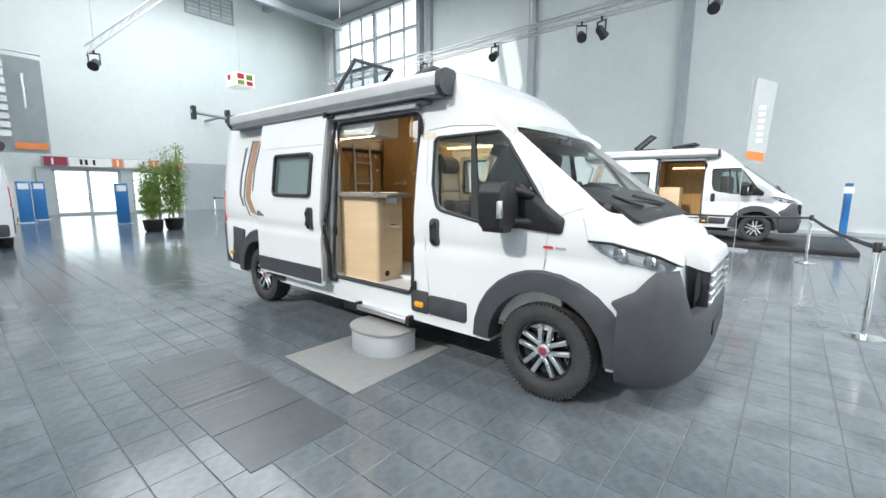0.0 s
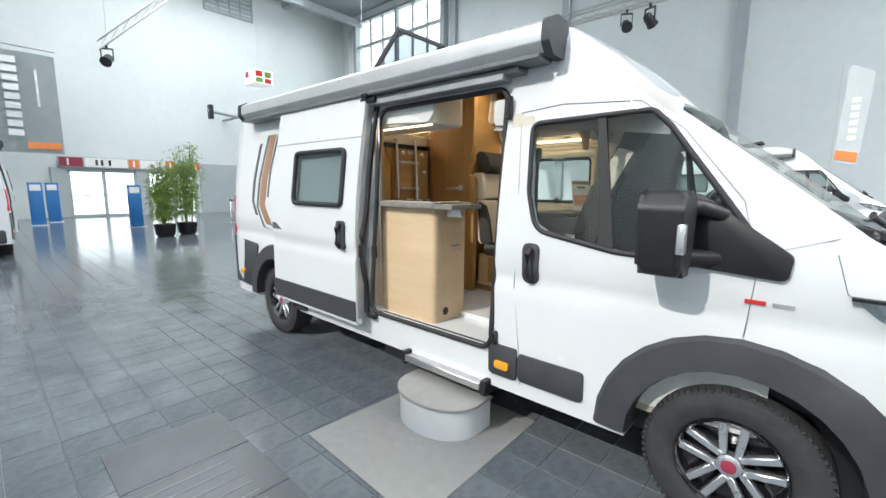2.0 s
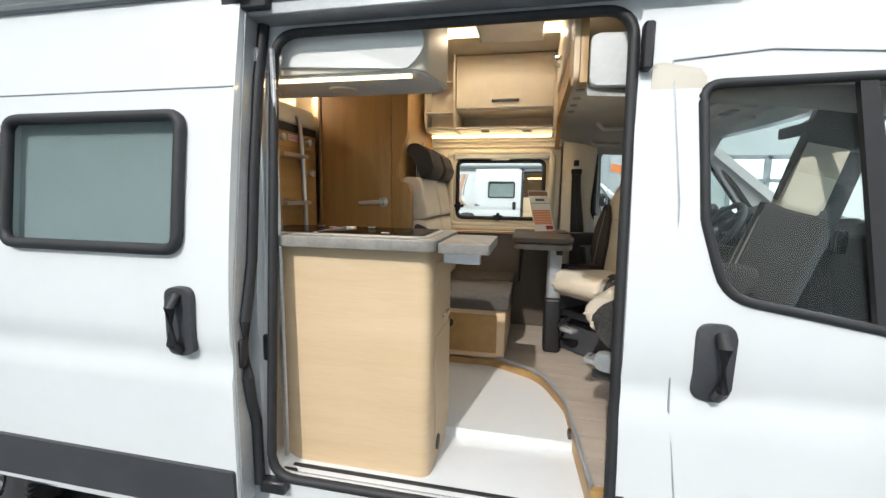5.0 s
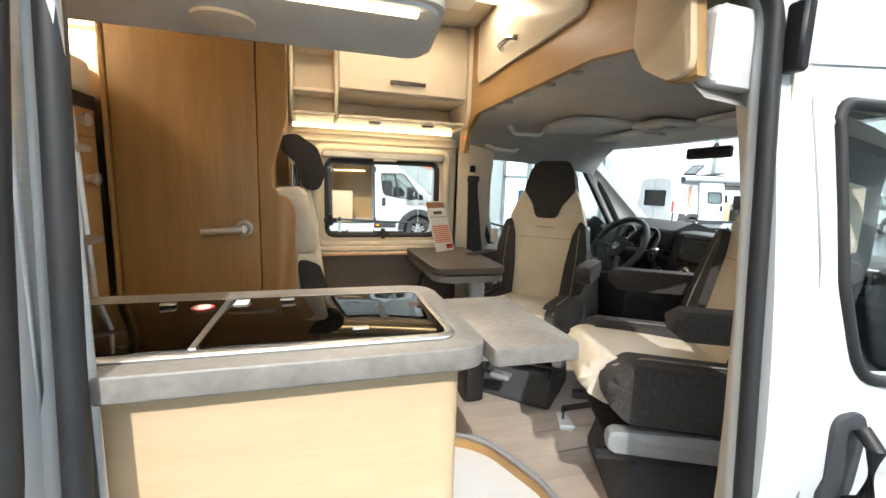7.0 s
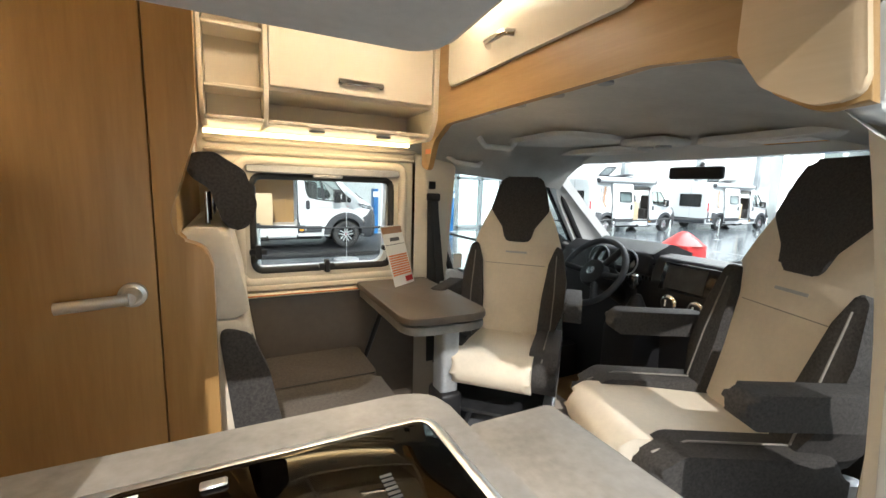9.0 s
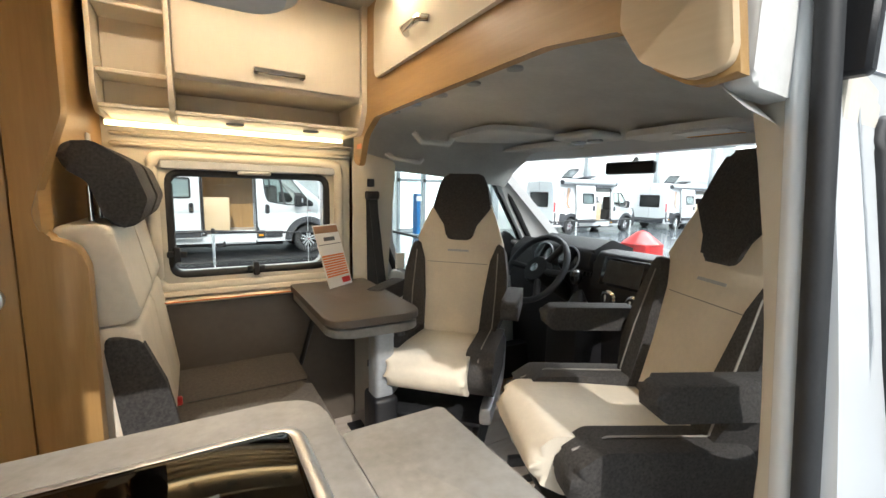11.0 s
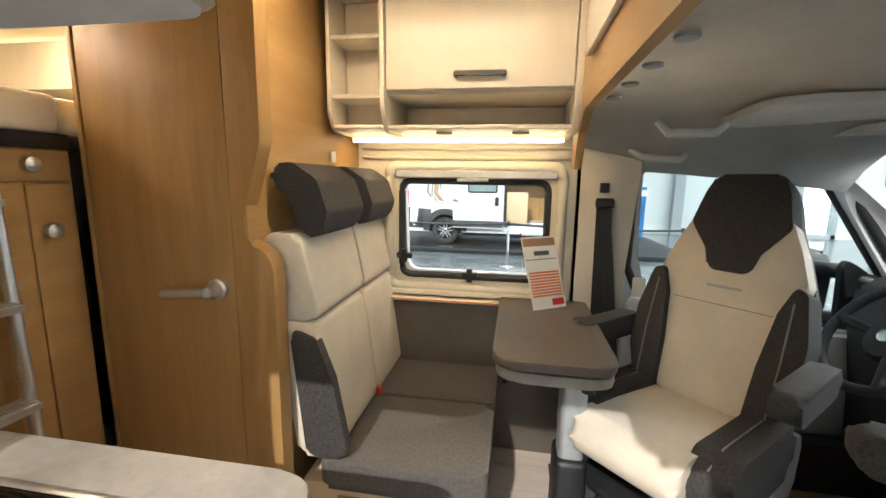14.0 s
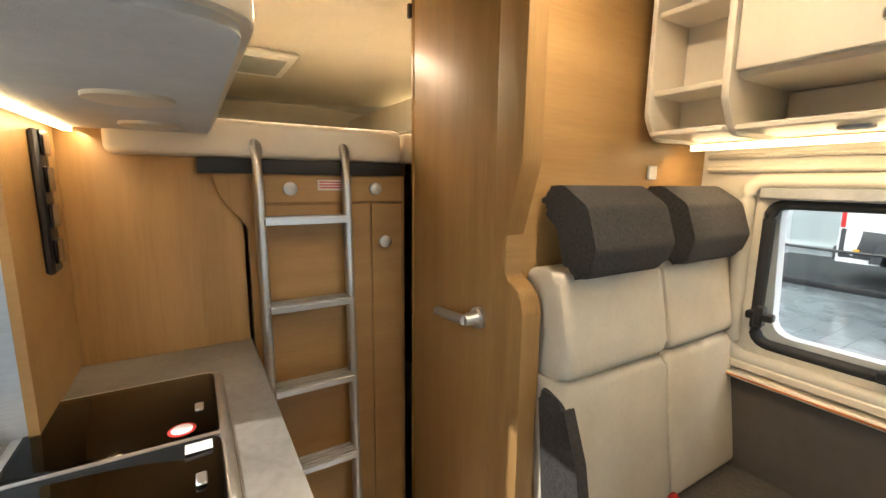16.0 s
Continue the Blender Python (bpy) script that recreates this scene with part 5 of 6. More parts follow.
for y in (-0.04, 0.04):
    lathe("reading_lamp", [(0.03, 0), (0.03, -0.008), (0.018, -0.012)], GREYM, hl, Matrix.Translation((-0.63, y, 2.02)), 16)
for i in range(5):
    lathe("cap", [(0.02, 0), (0.02, -0.006), (0.012, -0.008)], GREYM, hl, Matrix.Translation((-1.33, 0.3 - i * 0.17, 2.098)), 16)
tube("grab_handle", [(-1.15, 0.80, 1.99), (-1.12, 0.77, 1.96), (-0.98, 0.77, 1.95), (-0.95, 0.79, 1.98)], 0.014, HEADLINER, hl, 8)
tube("grab_handle", [(-1.15, 0.5, 2.06), (-1.12, 0.49, 2.02), (-0.98, 0.49, 2.02), (-0.95, 0.5, 2.05)], 0.014, HEADLINER, hl, 8)
# door pillars and cab door linings
pi = thing("pillar_lining", (-1.25, 0, 0.66), "cream and grey pillar linings beside the cab seats", "pillar lining", kind="structure")
prism("pillar", rounded([(-1.345, 0.60), (-1.16, 0.60), (-1.14, 1.4), (-1.10, 1.95), (-1.345, 2.0)], 0.02), "y", 0.80, 0.96, CREAMWALL, pi, 0.02)
prism("pillar", rounded([(-1.205, 0.60), (-1.08, 0.60), (-1.08, 1.4), (-1.06, 1.97), (-1.205, 2.0)], 0.02), "y", -0.945, -0.902, CREAMWALL, pi, 0.015)
bm = bmesh.new()
cols = []
for k in range(15):
    z = 0.60 + 1.76 * k / 14
    y, swell = -side_y(-1.25, z), 0.012 * math.sin(k * 0.9)
    cols.append([bm.verts.new(p) for p in ((-1.225, y + 0.025, z), (-1.240, y + 0.030, z), (-1.245 + swell, y + 0.060, z), (-1.225 + swell, y + 0.10, z), (-1.19, y + 0.105, z), (-1.19, y + 0.05, z))])
for a, b in zip(cols, cols[1:]):
    for k in range(-1, 5):
        bm.faces.new((a[k], a[k + 1], b[k + 1], b[k]))
bm.faces.new(cols[0])
bm.faces.new(cols[-1])
finish("entrance_pillar", bm, CREAMWALL, pi, 60)
for s in (-1, 1):
    prism("cab_door_lining", rounded([(-1.12, 0.5), (0.1, 0.5), (0.1, 1.24), (-0.55, 1.26), (-0.92, 1.30), (-1.08, 1.40)], 0.05), "y", s * 0.90, s * 0.94, HEADLINER, pi, 0.01)
    tube("window_trim", [(x, s * (side_y(x, z) - 0.055), z) for x, z in rounded([(-1.10, 1.97), (-1.09, 1.5), (-1.0, 1.30), (-0.5, 1.22), (0.02, 1.22), (0.05, 1.38), (-0.34, 1.88), (-0.45, 1.98)], 0.06)], 0.018, RUBBER, pi, 8, True)
# seat belt on the far pillar
sb = thing("seat_belt", (-1.24, 0.78, 0.9), "black seat belt hanging on the pillar", "seat belt")
box("anchor", -1.27, -1.20, 0.765, 0.795, 1.76, 1.80, BLACK, sb, 0.008)
prism("strap", [(-1.265, 1.77), (-1.205, 1.77), (-1.17, 0.9), (-1.25, 0.9)], "y", 0.782, 0.788, RUBBER, sb)
prism("strap", [(-1.255, 1.77), (-1.215, 1.77), (-1.12, 1.0), (-1.17, 1.0)], "y", 0.772, 0.778, RUBBER, sb)
box("buckle_tongue", -1.19, -1.13, 0.762, 0.785, 1.26, 1.34, GREYM, sb, 0.006)
box("height_slider", -1.255, -1.22, 0.785, 0.80, 1.82, 1.86, BLACK, sb, 0.004)
tagged(box("pillar_label", -1.10, -1.05, 0.79, 0.797, 1.40, 1.48, WHITE, None, 0.001), "small white warning label on the pillar", "label")
# dark seat belt near the passenger seat
sb2 = thing("seat_belt", (-1.14, -0.82, 0.9), "black seat belt hanging beside the entrance pillar", "seat belt")
prism("strap", [(-0.865, 1.8), (-0.895, 1.8), (-0.895, 0.9), (-0.865, 0.9)], "x", -1.07, -1.065, RUBBER, sb2)
box("anchor", -1.09, -1.05, -0.905, -0.86, 1.72, 1.80, BLACK, sb2, 0.008)

# ---- bench ----
be = thing("bench_seat", (-1.9, 0.45, 0.66), "two-place bench with cream back cushions and tweed seat", "bench")
box("base", -2.20, -1.65, 0.08, 0.79, 0.655, 0.95, MAPLE, be, 0.015)
boxes("base_panel", [(-2.08, -1.70, 0.072, 0.08, 0.69, 0.92)], OAK_H, be, 0.004)
lathe("socket", [(0.025, 0), (0.025, 0.01), (0.015, 0.012)], BLACK, be, Matrix.Translation((-1.98, 0.072, 0.86)) @ pose(0, 0, 0, 90, 0, 0), 16)
for y0, y1 in ((0.06, 0.44), (0.445, 0.79)):
    cushion("seat_cushion", rrect(-2.13, -1.63, y0, y1, 0.03), "z", 0.95, 1.05, FAB_BENCH, be, 0.03)
    c = cushion("back_cushion", rounded([(-2.07, 1.05), (-2.125, 1.46), (-2.24, 1.46), (-2.19, 1.05)], 0.03), "y", y0, y1, FAB_CREAM, be, 0.025)
    c = cushion("back_cushion", rounded([(-2.115, 1.465), (-2.165, 1.71), (-2.28, 1.71), (-2.245, 1.465)], 0.03), "y", y0 + 0.005, y1 - 0.005, FAB_CREAM, be, 0.03)
    yc = (y0 + y1) / 2 - 0.02
    cushion("headrest", rounded([(-2.115, 1.70), (-2.09, 1.77), (-2.12, 1.86), (-2.19, 1.905), (-2.255, 1.90), (-2.255, 1.845), (-2.205, 1.81), (-2.17, 1.70)], 0.035), "y", yc - 0.14, yc + 0.14, FAB_DARK, be, 0.03)
    for d in (-0.06, 0.06):
        tube("headrest_rod", [(-2.215, yc + d, 1.66), (-2.215, yc + d, 1.80)], 0.006, CHROME, be, 8)
cushion("side_bolster", rounded([(-2.03, 1.06), (-2.075, 1.30), (-2.12, 1.42), (-2.20, 1.45), (-2.16, 1.05)], 0.03), "y", 0.052, 0.085, FAB_DARK, be, 0.012)
boxes("belt_buckle", [(-2.09, -2.06, 0.44, 0.46, 1.05, 1.08)], RED, be, 0.004)
boxes("seam", [(-2.05, -1.64, 0.45, 0.456, 1.048, 1.052)], BLACK, be)

# ---- table with card ----
ta = thing("dinette_table", (-1.46, 0.5, 0.66), "taupe laminate dinette table with rounded double top on a foot", "table")
prism("top", rounded([(-1.635, 0.13), (-1.285, 0.12), (-1.285, 0.765), (-1.635, 0.765)], [0.08, 0.08, 0.01, 0.01]), "z", 1.345, 1.372, TAUPE, ta, 0.006)
prism("extension", rounded([(-1.625, 0.135), (-1.29, 0.125), (-1.29, 0.76), (-1.625, 0.76)], [0.08, 0.08, 0.01, 0.01]), "z", 1.305, 1.336, STONE, ta, 0.006)
boxes("spacer", [(-1.6, -1.32, 0.2, 0.74, 1.334, 1.347)], BLACK, ta)
box("leg", -1.42, -1.34, 0.26, 0.36, 0.66, 1.305, GREYM, ta, 0.02, 3)
box("leg_foot", -1.43, -1.33, 0.24, 0.38, 0.66, 1.0, BLACK, ta, 0.02, 3)
tube("strut", [(-1.60, 0.74, 1.0), (-1.58, 0.55, 1.29)], 0.012, BLACK, ta)
lathe("catch", [(0.02, 1.275), (0.02, 1.305)], BLACK, ta, Matrix.Translation((-1.36, 0.18, 0)), 12)
ca = thing("info_card", (-1.45, 0.7, 1.372), "white printed price card with red bars standing on the table", "card")
def card(u, v, off=0.0):
    """A place on the leaning card: u across, v up."""
    o, r, up = Vector((-1.50, 0.60, 1.372)), Vector((0.80, 0.55, 0.0)).normalized(), Vector((-0.22, 0.17, 1)).normalized()
    n = r.cross(up).normalized()
    return o + r * (u * 0.16) + up * (v * 0.285) + n * off


def card_part(name, u0, u1, v0, v1, off, mat):
    bm = bmesh.new()
    a = [bm.verts.new(card(u, v, off)) for u, v in ((u0, v0), (u1, v0), (u1, v1), (u0, v1))]
    b = [bm.verts.new(card(u, v, off - 0.002)) for u, v in ((u0, v0), (u1, v0), (u1, v1), (u0, v1))]
    bm.faces.new(a)
    bm.faces.new(b[::-1])
    for i in range(4):
        bm.faces.new((a[i], b[i], b[(i + 1) % 4], a[(i + 1) % 4]))
    finish(name, bm, mat, ca, 0)


card_part("sheet", 0, 1, 0, 1, 0, WHITE)
card_part("picture", 0.02, 0.98, 0.87, 0.98, 0.001, BRONZE)
card_part("mark", 0.3, 0.75, 0.74, 0.80, 0.001, DGREY)
card_part("line", 0.03, 0.97, 0.68, 0.69, 0.001, DGREY)
for i in range(9):
    card_part("red_bar", 0.05, 0.95, 0.17 + i * 0.04, 0.195 + i * 0.04, 0.001, ORANGE)
card_part("red_field", 0.6, 0.95, 0.04, 0.13, 0.001, RED)
card_part("stand", 0, 1, -0.0, 0.02, -0.03, CLEAR)


# ---- swivel cab seats ----
def cab_seat(label):
    """Faces +x, 0.66 m under it is the ground of the van."""
    s = thing("swivel_chair", (0, 0, 0), label, "seat", "swivelled cab seats")
    prism("pedestal", rounded([(-0.22, 0.0), (0.2, 0.0), (0.14, 0.2), (-0.18, 0.2)], 0.02), "y", -0.2, 0.2, CLAD, s, 0.02)
    for y in (-0.21, 0.185):
        box("slide_rail", -0.25, 0.27, y, y + 0.025, 0.2, 0.235, DARKM, s, 0.005)
    box("swivel_plate", -0.23, 0.23, -0.22, 0.22, 0.235, 0.255, DARKM, s, 0.008)
    for y in (-0.26, 0.215):
        prism("side_cover", rounded([(-0.30, 0.24), (0.25, 0.26), (0.25, 0.33), (-0.12, 0.33), (-0.22, 0.46), (-0.33, 0.46)], [0.05, 0.02, 0.02, 0.05, 0.05, 0.05]), "y", y, y + 0.045, GREYM, s, 0.01)
    lathe("adjuster_knob", [(0.04, 0), (0.04, 0.03), (0.03, 0.035)], BLACK, s, Matrix.Translation((-0.22, -0.265, 0.40)) @ pose(0, 0, 0, 90, 0, 0), 16)
    tube("lever", [(0.2, -0.1, 0.23), (0.32, -0.1, 0.20), (0.34, 0.0, 0.2)], 0.012, DARKM, s)
    box("lever_grip", 0.3, 0.36, -0.06, 0.04, 0.185, 0.21, GREYM, s, 0.01)
    cushion("seat_cushion", rounded([(-0.20, 0.35), (0.24, 0.37), (0.33, 0.42), (0.335, 0.49), (0.27, 0.535), (0.10, 0.525), (-0.22, 0.49)], 0.06), "y", -0.165, 0.165, FAB_CREAM, s, 0.035)
    for d in (-1, 1):
        a, b = sorted((d * 0.145, d * 0.262))
        cushion("seat_bolster", rounded([(-0.24, 0.34), (0.20, 0.36), (0.275, 0.43), (0.265, 0.50), (0.19, 0.548), (-0.24, 0.525)], 0.055), "y", a, b, FAB_DARK, s, 0.04)
        tube("piping", [(-0.2, d * 0.2, 0.53), (0.15, d * 0.2, 0.549), (0.24, d * 0.2, 0.52)], 0.003, STONE, s, 6)
    # back leans behind the cushion
    lean = pose(-0.198, 0, 0.465, 0, -16, 0)
    back = []
    outline = [(0.15, 0.0), (0.20, 0.02), (0.24, 0.15), (0.245, 0.30), (0.225, 0.46), (0.19, 0.57), (0.15, 0.67), (0.125, 0.77), (0.10, 0.835)]
    cream = [(0.145, 0.0), (0.16, 0.28), (0.18, 0.40), (0.226, 0.47), (0.19, 0.58), (0.152, 0.67), (0.11, 0.72)]
    patch = [(0.065, 0.485), (0.085, 0.56), (0.132, 0.625), (0.152, 0.655), (0.127, 0.77), (0.10, 0.835)]

    def both(side):
        return side + [(-y, z) for y, z in side[::-1]]
    back.append(cushion("backrest", rounded(both(cream), 0.03), "x", -0.05, 0.055, FAB_CREAM, s, 0.02))
    for d in (-1, 1):
        back.append(cushion("back_bolster", rounded([(d * 0.14, 0.0), (d * 0.215, 0.02), (d * 0.26, 0.15), (d * 0.263, 0.30), (d * 0.236, 0.45), (d * 0.205, 0.475), (d * 0.172, 0.38), (d * 0.15, 0.2)], 0.03), "x", -0.07, 0.09, FAB_DARK, s, 0.035))
        back.append(tube("piping", [(0.092, d * 0.205, 0.05), (0.094, d * 0.21, 0.22), (0.09, d * 0.208, 0.42)], 0.003, STONE, s, 6))
    back.append(cushion("headrest", rounded(both(patch), 0.03), "x", -0.055, 0.066, FAB_DARK, s, 0.02))
    back.append(cushion("back_shell", rounded(both(outline), 0.04), "x", -0.095, -0.045, CLAD, s, 0.02))
    back.append(boxes("mark", [(0.056, 0.058, -0.055, 0.055, 0.425, 0.435)], GREYM, s))
    back.append(boxes("seam", [(0.0545, 0.0565, -0.155, 0.155, 0.365, 0.368)], STONE, s))
    for o in back:
        o.data.transform(lean)
    for d in (-1, 1):
        a, b = sorted((d * 0.268, d * 0.34))
        cushion("armrest", rounded([(-0.24, 0.65), (0.10, 0.66), (0.14, 0.69), (0.12, 0.745), (-0.24, 0.735)], 0.03), "y", a, b, FAB_DARK, s, 0.022)
    box("belt_buckle", -0.12, -0.07, -0.30, -0.275, 0.33, 0.5, BLACK, s, 0.01)
    box("belt_button", -0.115, -0.075, -0.302, -0.273, 0.49, 0.505, RED, s, 0.004)
    return s


seat = cab_seat("cream and charcoal driver seat turned towards the table")
seat.matrix_basis = pose(-1.06, 0.355, 0.657, 0, 0, 225) @ Matrix.Scale(0.965, 4)
ps = copy_thing(seat, pose(-0.92, -0.44, 0.657, 0, 0, 157) @ Matrix.Scale(1.045, 4))
tagged(ps, "cream and charcoal passenger seat turned towards the living area")

# ---- dashboard ----
da = thing("dashboard", (-0.1, 0, 0.66), "black dashboard with radio, vents and heater dials", "dashboard")
prism("body", rounded([(-0.18, 0.66), (-0.22, 1.10), (-0.26, 1.36), (-0.24, 1.47), (-0.14, 1.53), (0.1, 1.50), (0.36, 1.42), (0.36, 0.66)], 0.03), "y", -0.88, 0.88, BLACK, da, 0.03, 3)
prism("cluster_hood", rounded([(-0.34, 1.42), (-0.30, 1.53), (-0.16, 1.58), (0.05, 1.52), (0.05, 1.40)], 0.04), "y", 0.20, 0.62, BLACK, da, 0.03, 3)
for y in (0.32, 0.50):
    lathe("gauge", [(0.065, 0), (0.065, 0.006), (0.055, 0.008)], GLOSSBLACK, da, Matrix.Translation((-0.335, y, 1.475)) @ pose(0, 0, 0, 0, -75, 0), 24)
    lathe("gauge_ring", [(0.07, 0), (0.07, 0.004), (0.064, 0.006)], GREYM, da, Matrix.Translation((-0.333, y, 1.475)) @ pose(0, 0, 0, 0, -75, 0), 24)
prism("centre_console", rounded([(-0.30, 0.9), (-0.33, 1.36), (-0.29, 1.53), (-0.15, 1.54), (-0.15, 0.9)], 0.03), "y", -0.20, 0.18, BLACK, da, 0.015, 3)
prism("radio", rounded([(-0.345, 1.385), (-0.335, 1.385), (-0.298, 1.515), (-0.308, 1.515)], 0), "y", -0.14, 0.12, GLOSSBLACK, da, 0.003)
prism("radio_screen", [(-0.3465, 1.40), (-0.34, 1.40), (-0.309, 1.503), (-0.3155, 1.503)], "y", -0.09, 0.095, DARKM, da)
for y in (-0.07, 0.06):
    lathe("heater_dial", [(0.04, 0), (0.04, 0.012), (0.034, 0.016)], CHROME, da, Matrix.Translation((-0.332, y, 1.325)) @ pose(0, 0, 0, 0, -85, 0), 24)
    lathe("dial_knob", [(0.028, 0.01), (0.026, 0.03), (0.02, 0.032)], BLACK, da, Matrix.Translation((-0.332, y, 1.325)) @ pose(0, 0, 0, 0, -85, 0), 24)
    box("dial_pointer", -0.368, -0.362, y - 0.003, y + 0.003, 1.315, 1.345, WHITE, da, 0)
for y in (0.20, -0.24, -0.62):
    box("vent", -0.285, -0.25, y - 0.06 + 0.02, y + 0.06 + 0.02, 1.39, 1.49, GLOSSBLACK, da, 0.01)
    boxes("vent_slat", [(-0.292, -0.284, y - 0.03 + k * 0.022, y - 0.024 + k * 0.022, 1.40, 1.48) for k in range(5)], CLAD, da)
sw_ = thing("steering_wheel", (-0.46, 0.42, 1.40), "black steering wheel with spokes and a round badge", "steering wheel")
m = Matrix.Translation((-0.47, 0.42, 1.42)) @ pose(0, 0, 0, 0, -55, 0)
tube("rim", [m @ Vector((0.19 * math.cos(k * math.tau / 36), 0.19 * math.sin(k * math.tau / 36), 0)) for k in range(36)], 0.016, CLAD, sw_, 10, True)
lathe("hub", [(0.075, -0.05), (0.08, -0.02), (0.07, 0.0), (0.03, 0.008)], BLACK, sw_, m, 24)
lathe("badge", [(0.025, 0.008), (0.024, 0.012), (0.015, 0.013)], CHROME, sw_, m, 20)
for a in (0.0, 2.2, -2.2, math.pi):
    tube("spoke", [m @ Vector((0.06 * math.cos(a + 1.57), 0.06 * math.sin(a + 1.57), -0.02)), m @ Vector((0.185 * math.cos(a + 1.57), 0.185 * math.sin(a + 1.57), 0))], 0.018, BLACK, sw_, 8)
tube("column", [m @ Vector((0, 0, -0.04)), (-0.2, 0.42, 1.25)], 0.05, BLACK, sw_, 12)
gs = thing("gear_lever", (-0.4, 0.2, 1.15), "black gear lever with chrome top and gaiter", "gear lever")
lathe("gaiter", [(0.07, 0), (0.05, 0.07), (0.018, 0.14)], BLACK, gs, Matrix.Translation((-0.38, 0.20, 1.20)), 16)
tube("rod", [(-0.38, 0.20, 1.18), (-0.40, 0.21, 1.40)], 0.012, BLACK, gs)
lathe("knob", [(0.018, 0), (0.032, 0.03), (0.03, 0.055), (0.018, 0.07)], GLOSSBLACK, gs, Matrix.Translation((-0.40, 0.21, 1.37)), 16)
lathe("knob_cap", [(0.024, 0.064), (0.018, 0.072)], CHROME, gs, Matrix.Translation((-0.40, 0.21, 1.37)), 16)
box("plinth", -0.5, -0.2, 0.1, 0.3, 0.9, 1.2, BLACK, gs, 0.03)
rm = thing("rear_mirror", (-0.32, 0, 1.92), "black rear-view mirror under the headliner", "mirror")
box("case", -0.36, -0.33, -0.12, 0.12, 1.90, 1.955, BLACK, rm, 0.012, 3)
tube("stem", [(-0.335, 0, 1.93), (-0.30, 0, 1.97)], 0.01, BLACK, rm)

# ---- kitchen block ----
ki = thing("kitchen_unit", (-2.3, -0.7, 0.55), "pale maple kitchen block with grey stone-look worktop and hob", "kitchen")
prism("body", rounded([(-2.78, -0.90), (-1.86, -0.90), (-1.86, -0.53), (-2.78, -0.53)], [0, 0.05, 0.05, 0]), "z", 0.552, 1.425, MAPLE, ki, 0.003)
prism("worktop", rounded([(-2.785, -0.955), (-1.83, -0.955), (-1.83, -0.495), (-2.785, -0.495)], [0, 0.06, 0.07, 0], 6), "z", 1.42, 1.46, STONE, ki, 0.004)
prism("flap", rounded([(-1.825, -0.955), (-1.655, -0.955), (-1.655, -0.62), (-1.825, -0.62)], 0.008), "z", 1.42, 1.452, STONE, ki, 0.004)
boxes("flap_bracket", [(-1.84, -1.70, -0.80, -0.78, 1.36, 1.42)], ALU, ki, 0.004)
tube("hob_rim", [(x, y, 1.463) for x, y in rrect(-2.58, -1.885, -0.90, -0.595, 0.03)], 0.011, ALU, ki, 8, True, 0.5)
boxes("hob_tray", [(-2.575, -1.89, -0.895, -0.60, 1.4605, 1.4625)], BRONZE, ki)
prism("hob_lid", rrect(-2.575, -2.31, -0.893, -0.602, 0.02), "z", 1.4655, 1.4695, HOBGLASS, ki, 0.001)
prism("sink_lid", rrect(-2.30, -1.895, -0.893, -0.602, 0.02), "z", 1.4655, 1.4695, HOBGLASS, ki, 0.001)
boxes("lid_bar", [(-2.31, -2.30, -0.893, -0.602, 1.464, 1.471)], ALU, ki)
lathe("warning_sticker", [(0.022, 1.4697), (0.022, 1.4704)], RED, ki, Matrix.Translation((-2.345, -0.66, 0)), 24)
lathe("warning_sticker_face", [(0.017, 1.4705), (0.017, 1.4710)], WHITE, ki, Matrix.Translation((-2.345, -0.66, 0)), 24)
boxes("energy_sticker", [(-2.29, -2.262, -0.655, -0.615, 1.4697, 1.4704)], WHITE, ki)
boxes("small_print", [(-2.0, -1.985, -0.80 + k * 0.008, -0.795 + k * 0.008, 1.4697, 1.4704) for k in range(13)], DARKM, ki)
boxes("lid_hinge", [(-2.43, -2.40, -0.64, -0.625, 1.4697, 1.474), (-2.20, -2.17, -0.64, -0.625, 1.4697, 1.474), (-2.06, -2.03, -0.86, -0.845, 1.4697, 1.474)], ALU, ki, 0.002)
lathe("floor_vent", [(0.03, 0), (0.03, 0.008), (0.02, 0.01)], BLACK, ki, Matrix.Translation((-1.86, -0.78, 0.64)) @ pose(0, 0, 0, 0, 90, 0), 20)
boxes("drawer_front", [(-1.861, -1.856, -0.82, -0.56, 0.62, 1.08), (-1.861, -1.856, -0.82, -0.56, 1.10, 1.36)], MAPLE, ki, 0.002)
boxes("drawer_handle", [(-1.857, -1.845, -0.73, -0.63, 1.13, 1.145)], CHROME, ki, 0.003)
boxes("splashback", [(-2.785, -2.45, -0.885, -0.87, 1.465, 2.02)], OAK_H, ki)
box("end_wall", -2.805, -2.786, -0.888, -0.50, 0.56, 2.03, OAK, ki, 0.003)
boxes("switch_panel", [(-2.66, -2.60, -0.87, -0.855, 1.72, 2.0)], BLACK, ki, 0.005)
boxes("socket", [(-2.655, -2.605, -0.856, -0.848, z, z + 0.05) for z in (1.74, 1.81, 1.88, 1.95)], GLOSSBLACK, ki, 0.006)
uc = thing("kitchen_upper_cabinet", (-2.3, -0.72, 2.02), "grey bottomed overhead kitchen cabinet with cream front and rounded end", "cabinet")
prism("body", rounded([(-2.785, -0.87), (-1.90, -0.87), (-1.87, -0.60), (-1.90, -0.56), (-2.785, -0.56)], [0, 0.06, 0.12, 0.06, 0]), "z", 2.03, 2.44, CREAM, uc, 0.004)
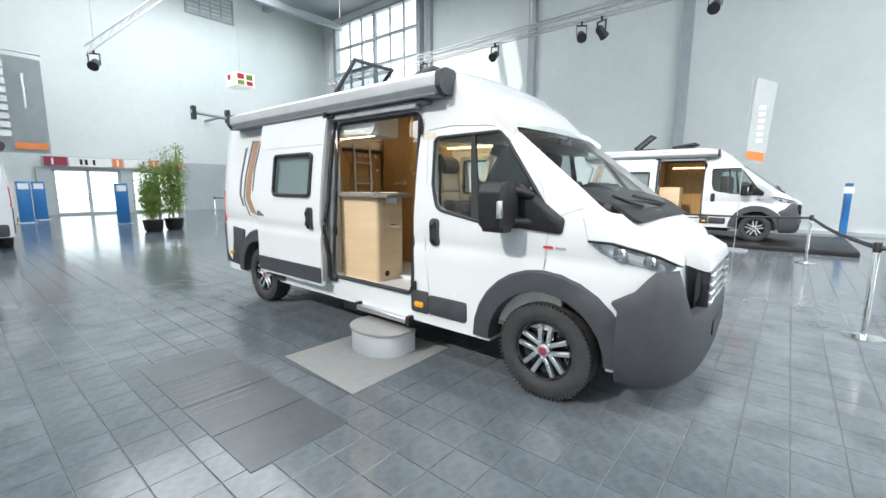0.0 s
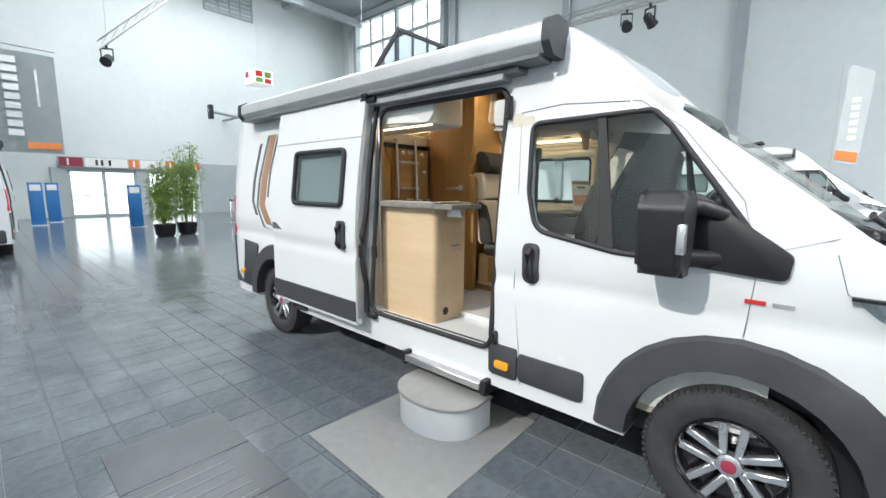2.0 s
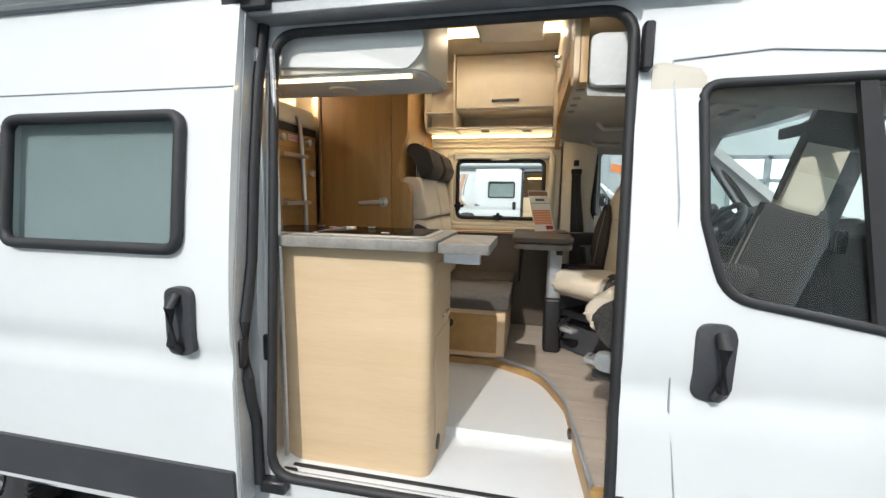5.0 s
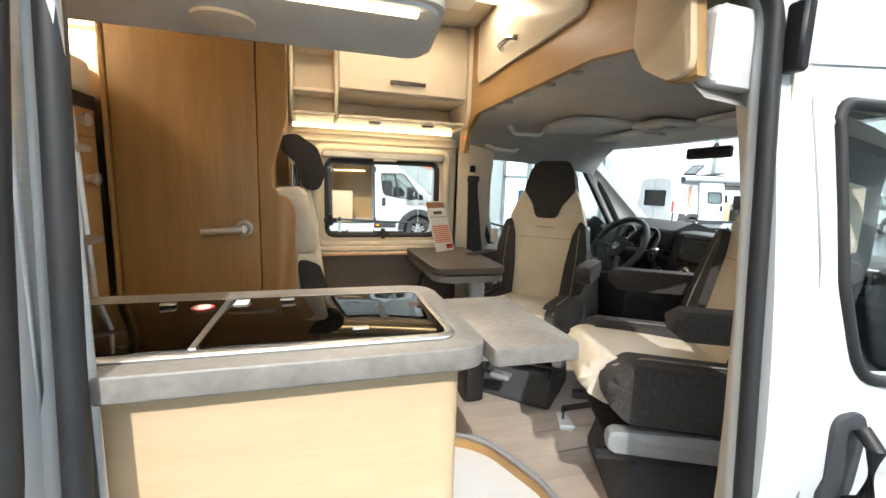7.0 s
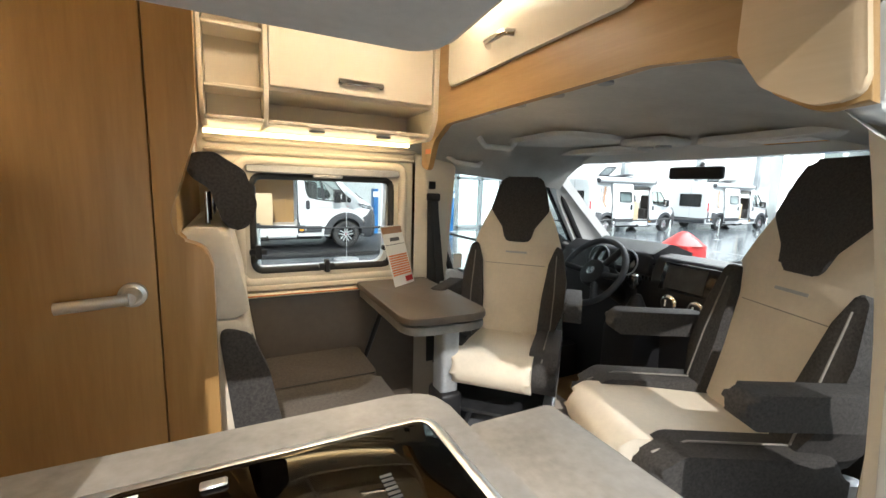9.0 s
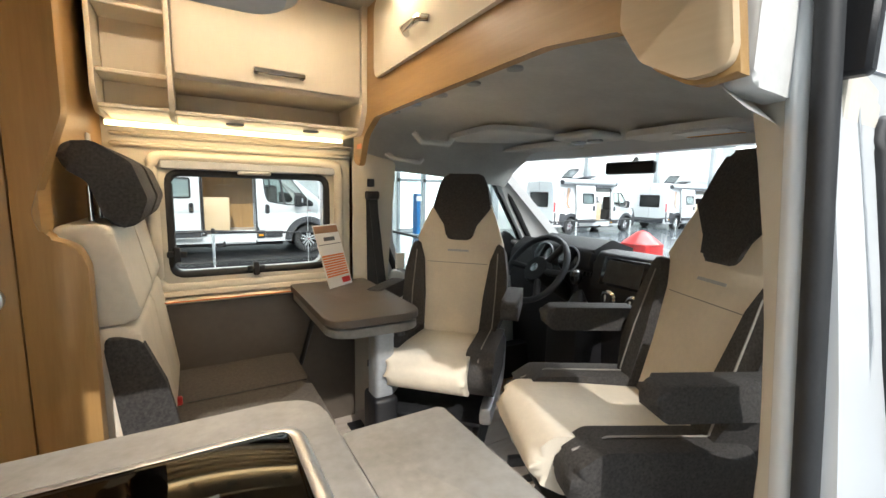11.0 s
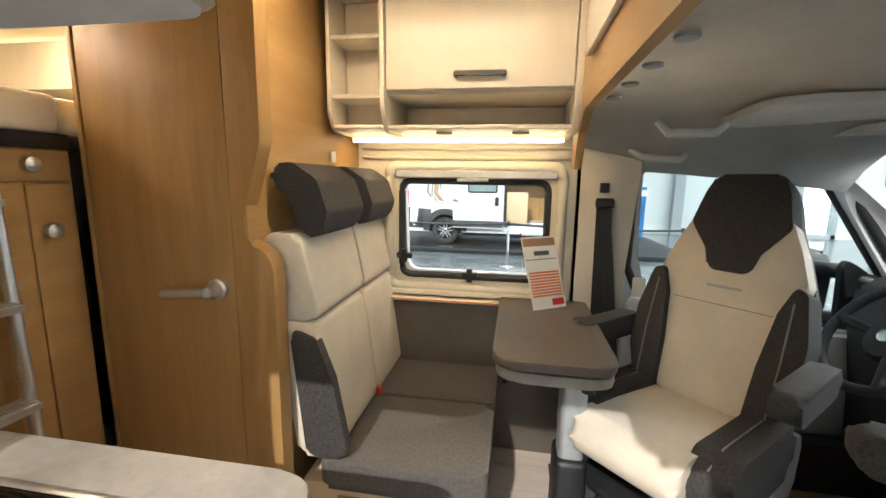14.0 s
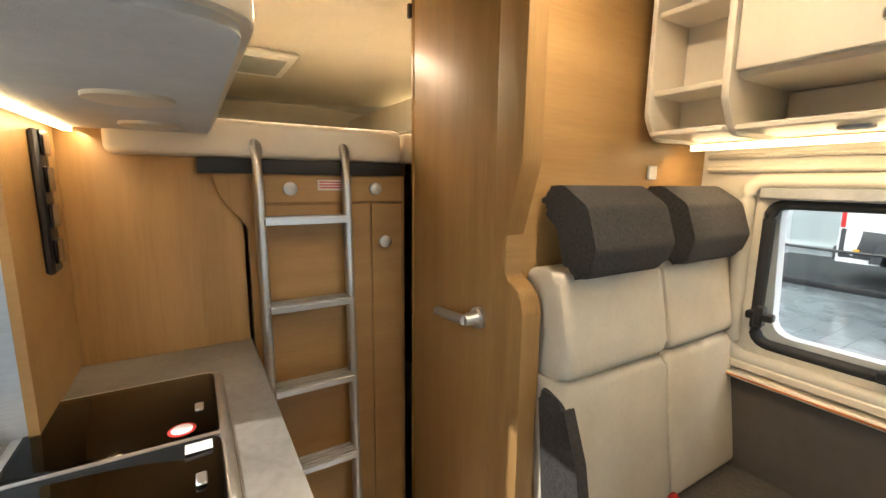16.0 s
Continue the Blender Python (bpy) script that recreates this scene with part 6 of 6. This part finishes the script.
prism("underside", rounded([(-2.785, -0.86), (-1.91, -0.86), (-1.885, -0.60), (-1.91, -0.57), (-2.785, -0.57)], [0, 0.06, 0.12, 0.06, 0]), "z", 2.022, 2.03, HEADLINER, uc)
prism("outer_panel", rounded([(-2.43, 2.055), (-1.95, 2.03), (-1.89, 2.10), (-1.92, 2.2), (-2.43, 2.2)], [0, 0.05, 0.06, 0.06, 0]), "y", -0.882, -0.872, WHITE, uc, 0.003)
boxes("light_strip", [(-2.78, -1.95, -0.85, -0.835, 2.012, 2.021)], LED, uc)
for x in (-2.28, -2.62):
    lathe("lamp", [(0.055, 0), (0.055, -0.006), (0.04, -0.009)], CREAM, uc, Matrix.Translation((x, -0.68, 2.022)), 24)

# ---- step, carpet, floor plates at the entrance ----
tagged(prism("carpet_mat", [(-2.10, -1.82), (-1.08, -1.86), (-1.10, -0.70), (-2.05, -0.70)], "z", 0.0, 0.008, MATTE, None, 0.002), "pale grey carpet mat on the tiles before the door", "mat")
st = thing("step_stool", (-1.6, -1.1, 0), "low half-round white entrance step", "step")
half = [(-1.28, -0.96), (-1.93, -0.96)] + [(-1.605 + 0.325 * math.cos(a), -1.12 - 0.24 * math.sin(a)) for a in [math.pi - k * math.pi / 16 for k in range(17)]]
prism("drum", [(-1.605 + (x + 1.605) * 0.94, y * 0.985 - 0.01) for x, y in half], "z", 0.008, 0.205, PAINT_GREY, st)
prism("tread", half, "z", 0.205, 0.225, MATTE, st, 0.006)
pt = thing("floor_plates", (-2.2, -2.8, 0), "grey steel service duct plates let into the floor", "floor plate")
for i in range(4):
    box("plate", -2.2 + i * 0.5 - 0.6, -1.71 + i * 0.5 - 0.6, -2.75, -2.10, 0.0, 0.005, PLATE, pt, 0.002, 1)
boxes("groove", [(-2.3 + k * 0.09, -2.285 + k * 0.09, -2.72, -2.25, 0.005, 0.007) for k in range(8)], JOINT, pt)


# ---- floor tiles: the nearest as pieces, the rest joined ----
floor = bpy.data.objects["floor"]


def tile_mesh(w):
    bm = bmesh.new()
    add_box(bm, 0, w, 0, w, -0.006, 0.0)
    top = [e for e in bm.edges if all(v.co.z > -0.001 for v in e.verts)]
    bmesh.ops.bevel(bm, geom=top, offset=0.002, segments=1, affect="EDGES")
    me = bpy.data.meshes.new("tile")
    bm.to_mesh(me)
    bm.free()
    me.materials.append(TILE)
    return me


W = TS - 0.006
piece = tile_mesh(W)
bm = bmesh.new()
for i in range(-104, 195):
    for k in range(-72, 64):
        x, y = i * TS - 0.858 + 4 * TS, k * TS - 1.108 + 4 * TS
        if not (X0 < x < X1 - TS and Y0 < y < Y1 - TS):
            continue
        if -3.2 < x < 1.6 and -3.4 < y < -0.85:
            o = new("tile", piece)
            o.parent = floor
            o.location = (x, y, 0)
        elif x < 12:
            add_box(bm, x, x + W, y, y + W, -0.006, 0.0)
        elif i % 2 == 0 and k % 2 == 0:
            add_box(bm, x, x + 2 * TS - 0.007, y, y + 2 * TS - 0.007, -0.006, 0.0)
t = finish("tiles", bm, TILE, floor, 0)
tagged(t, kind="stuff")
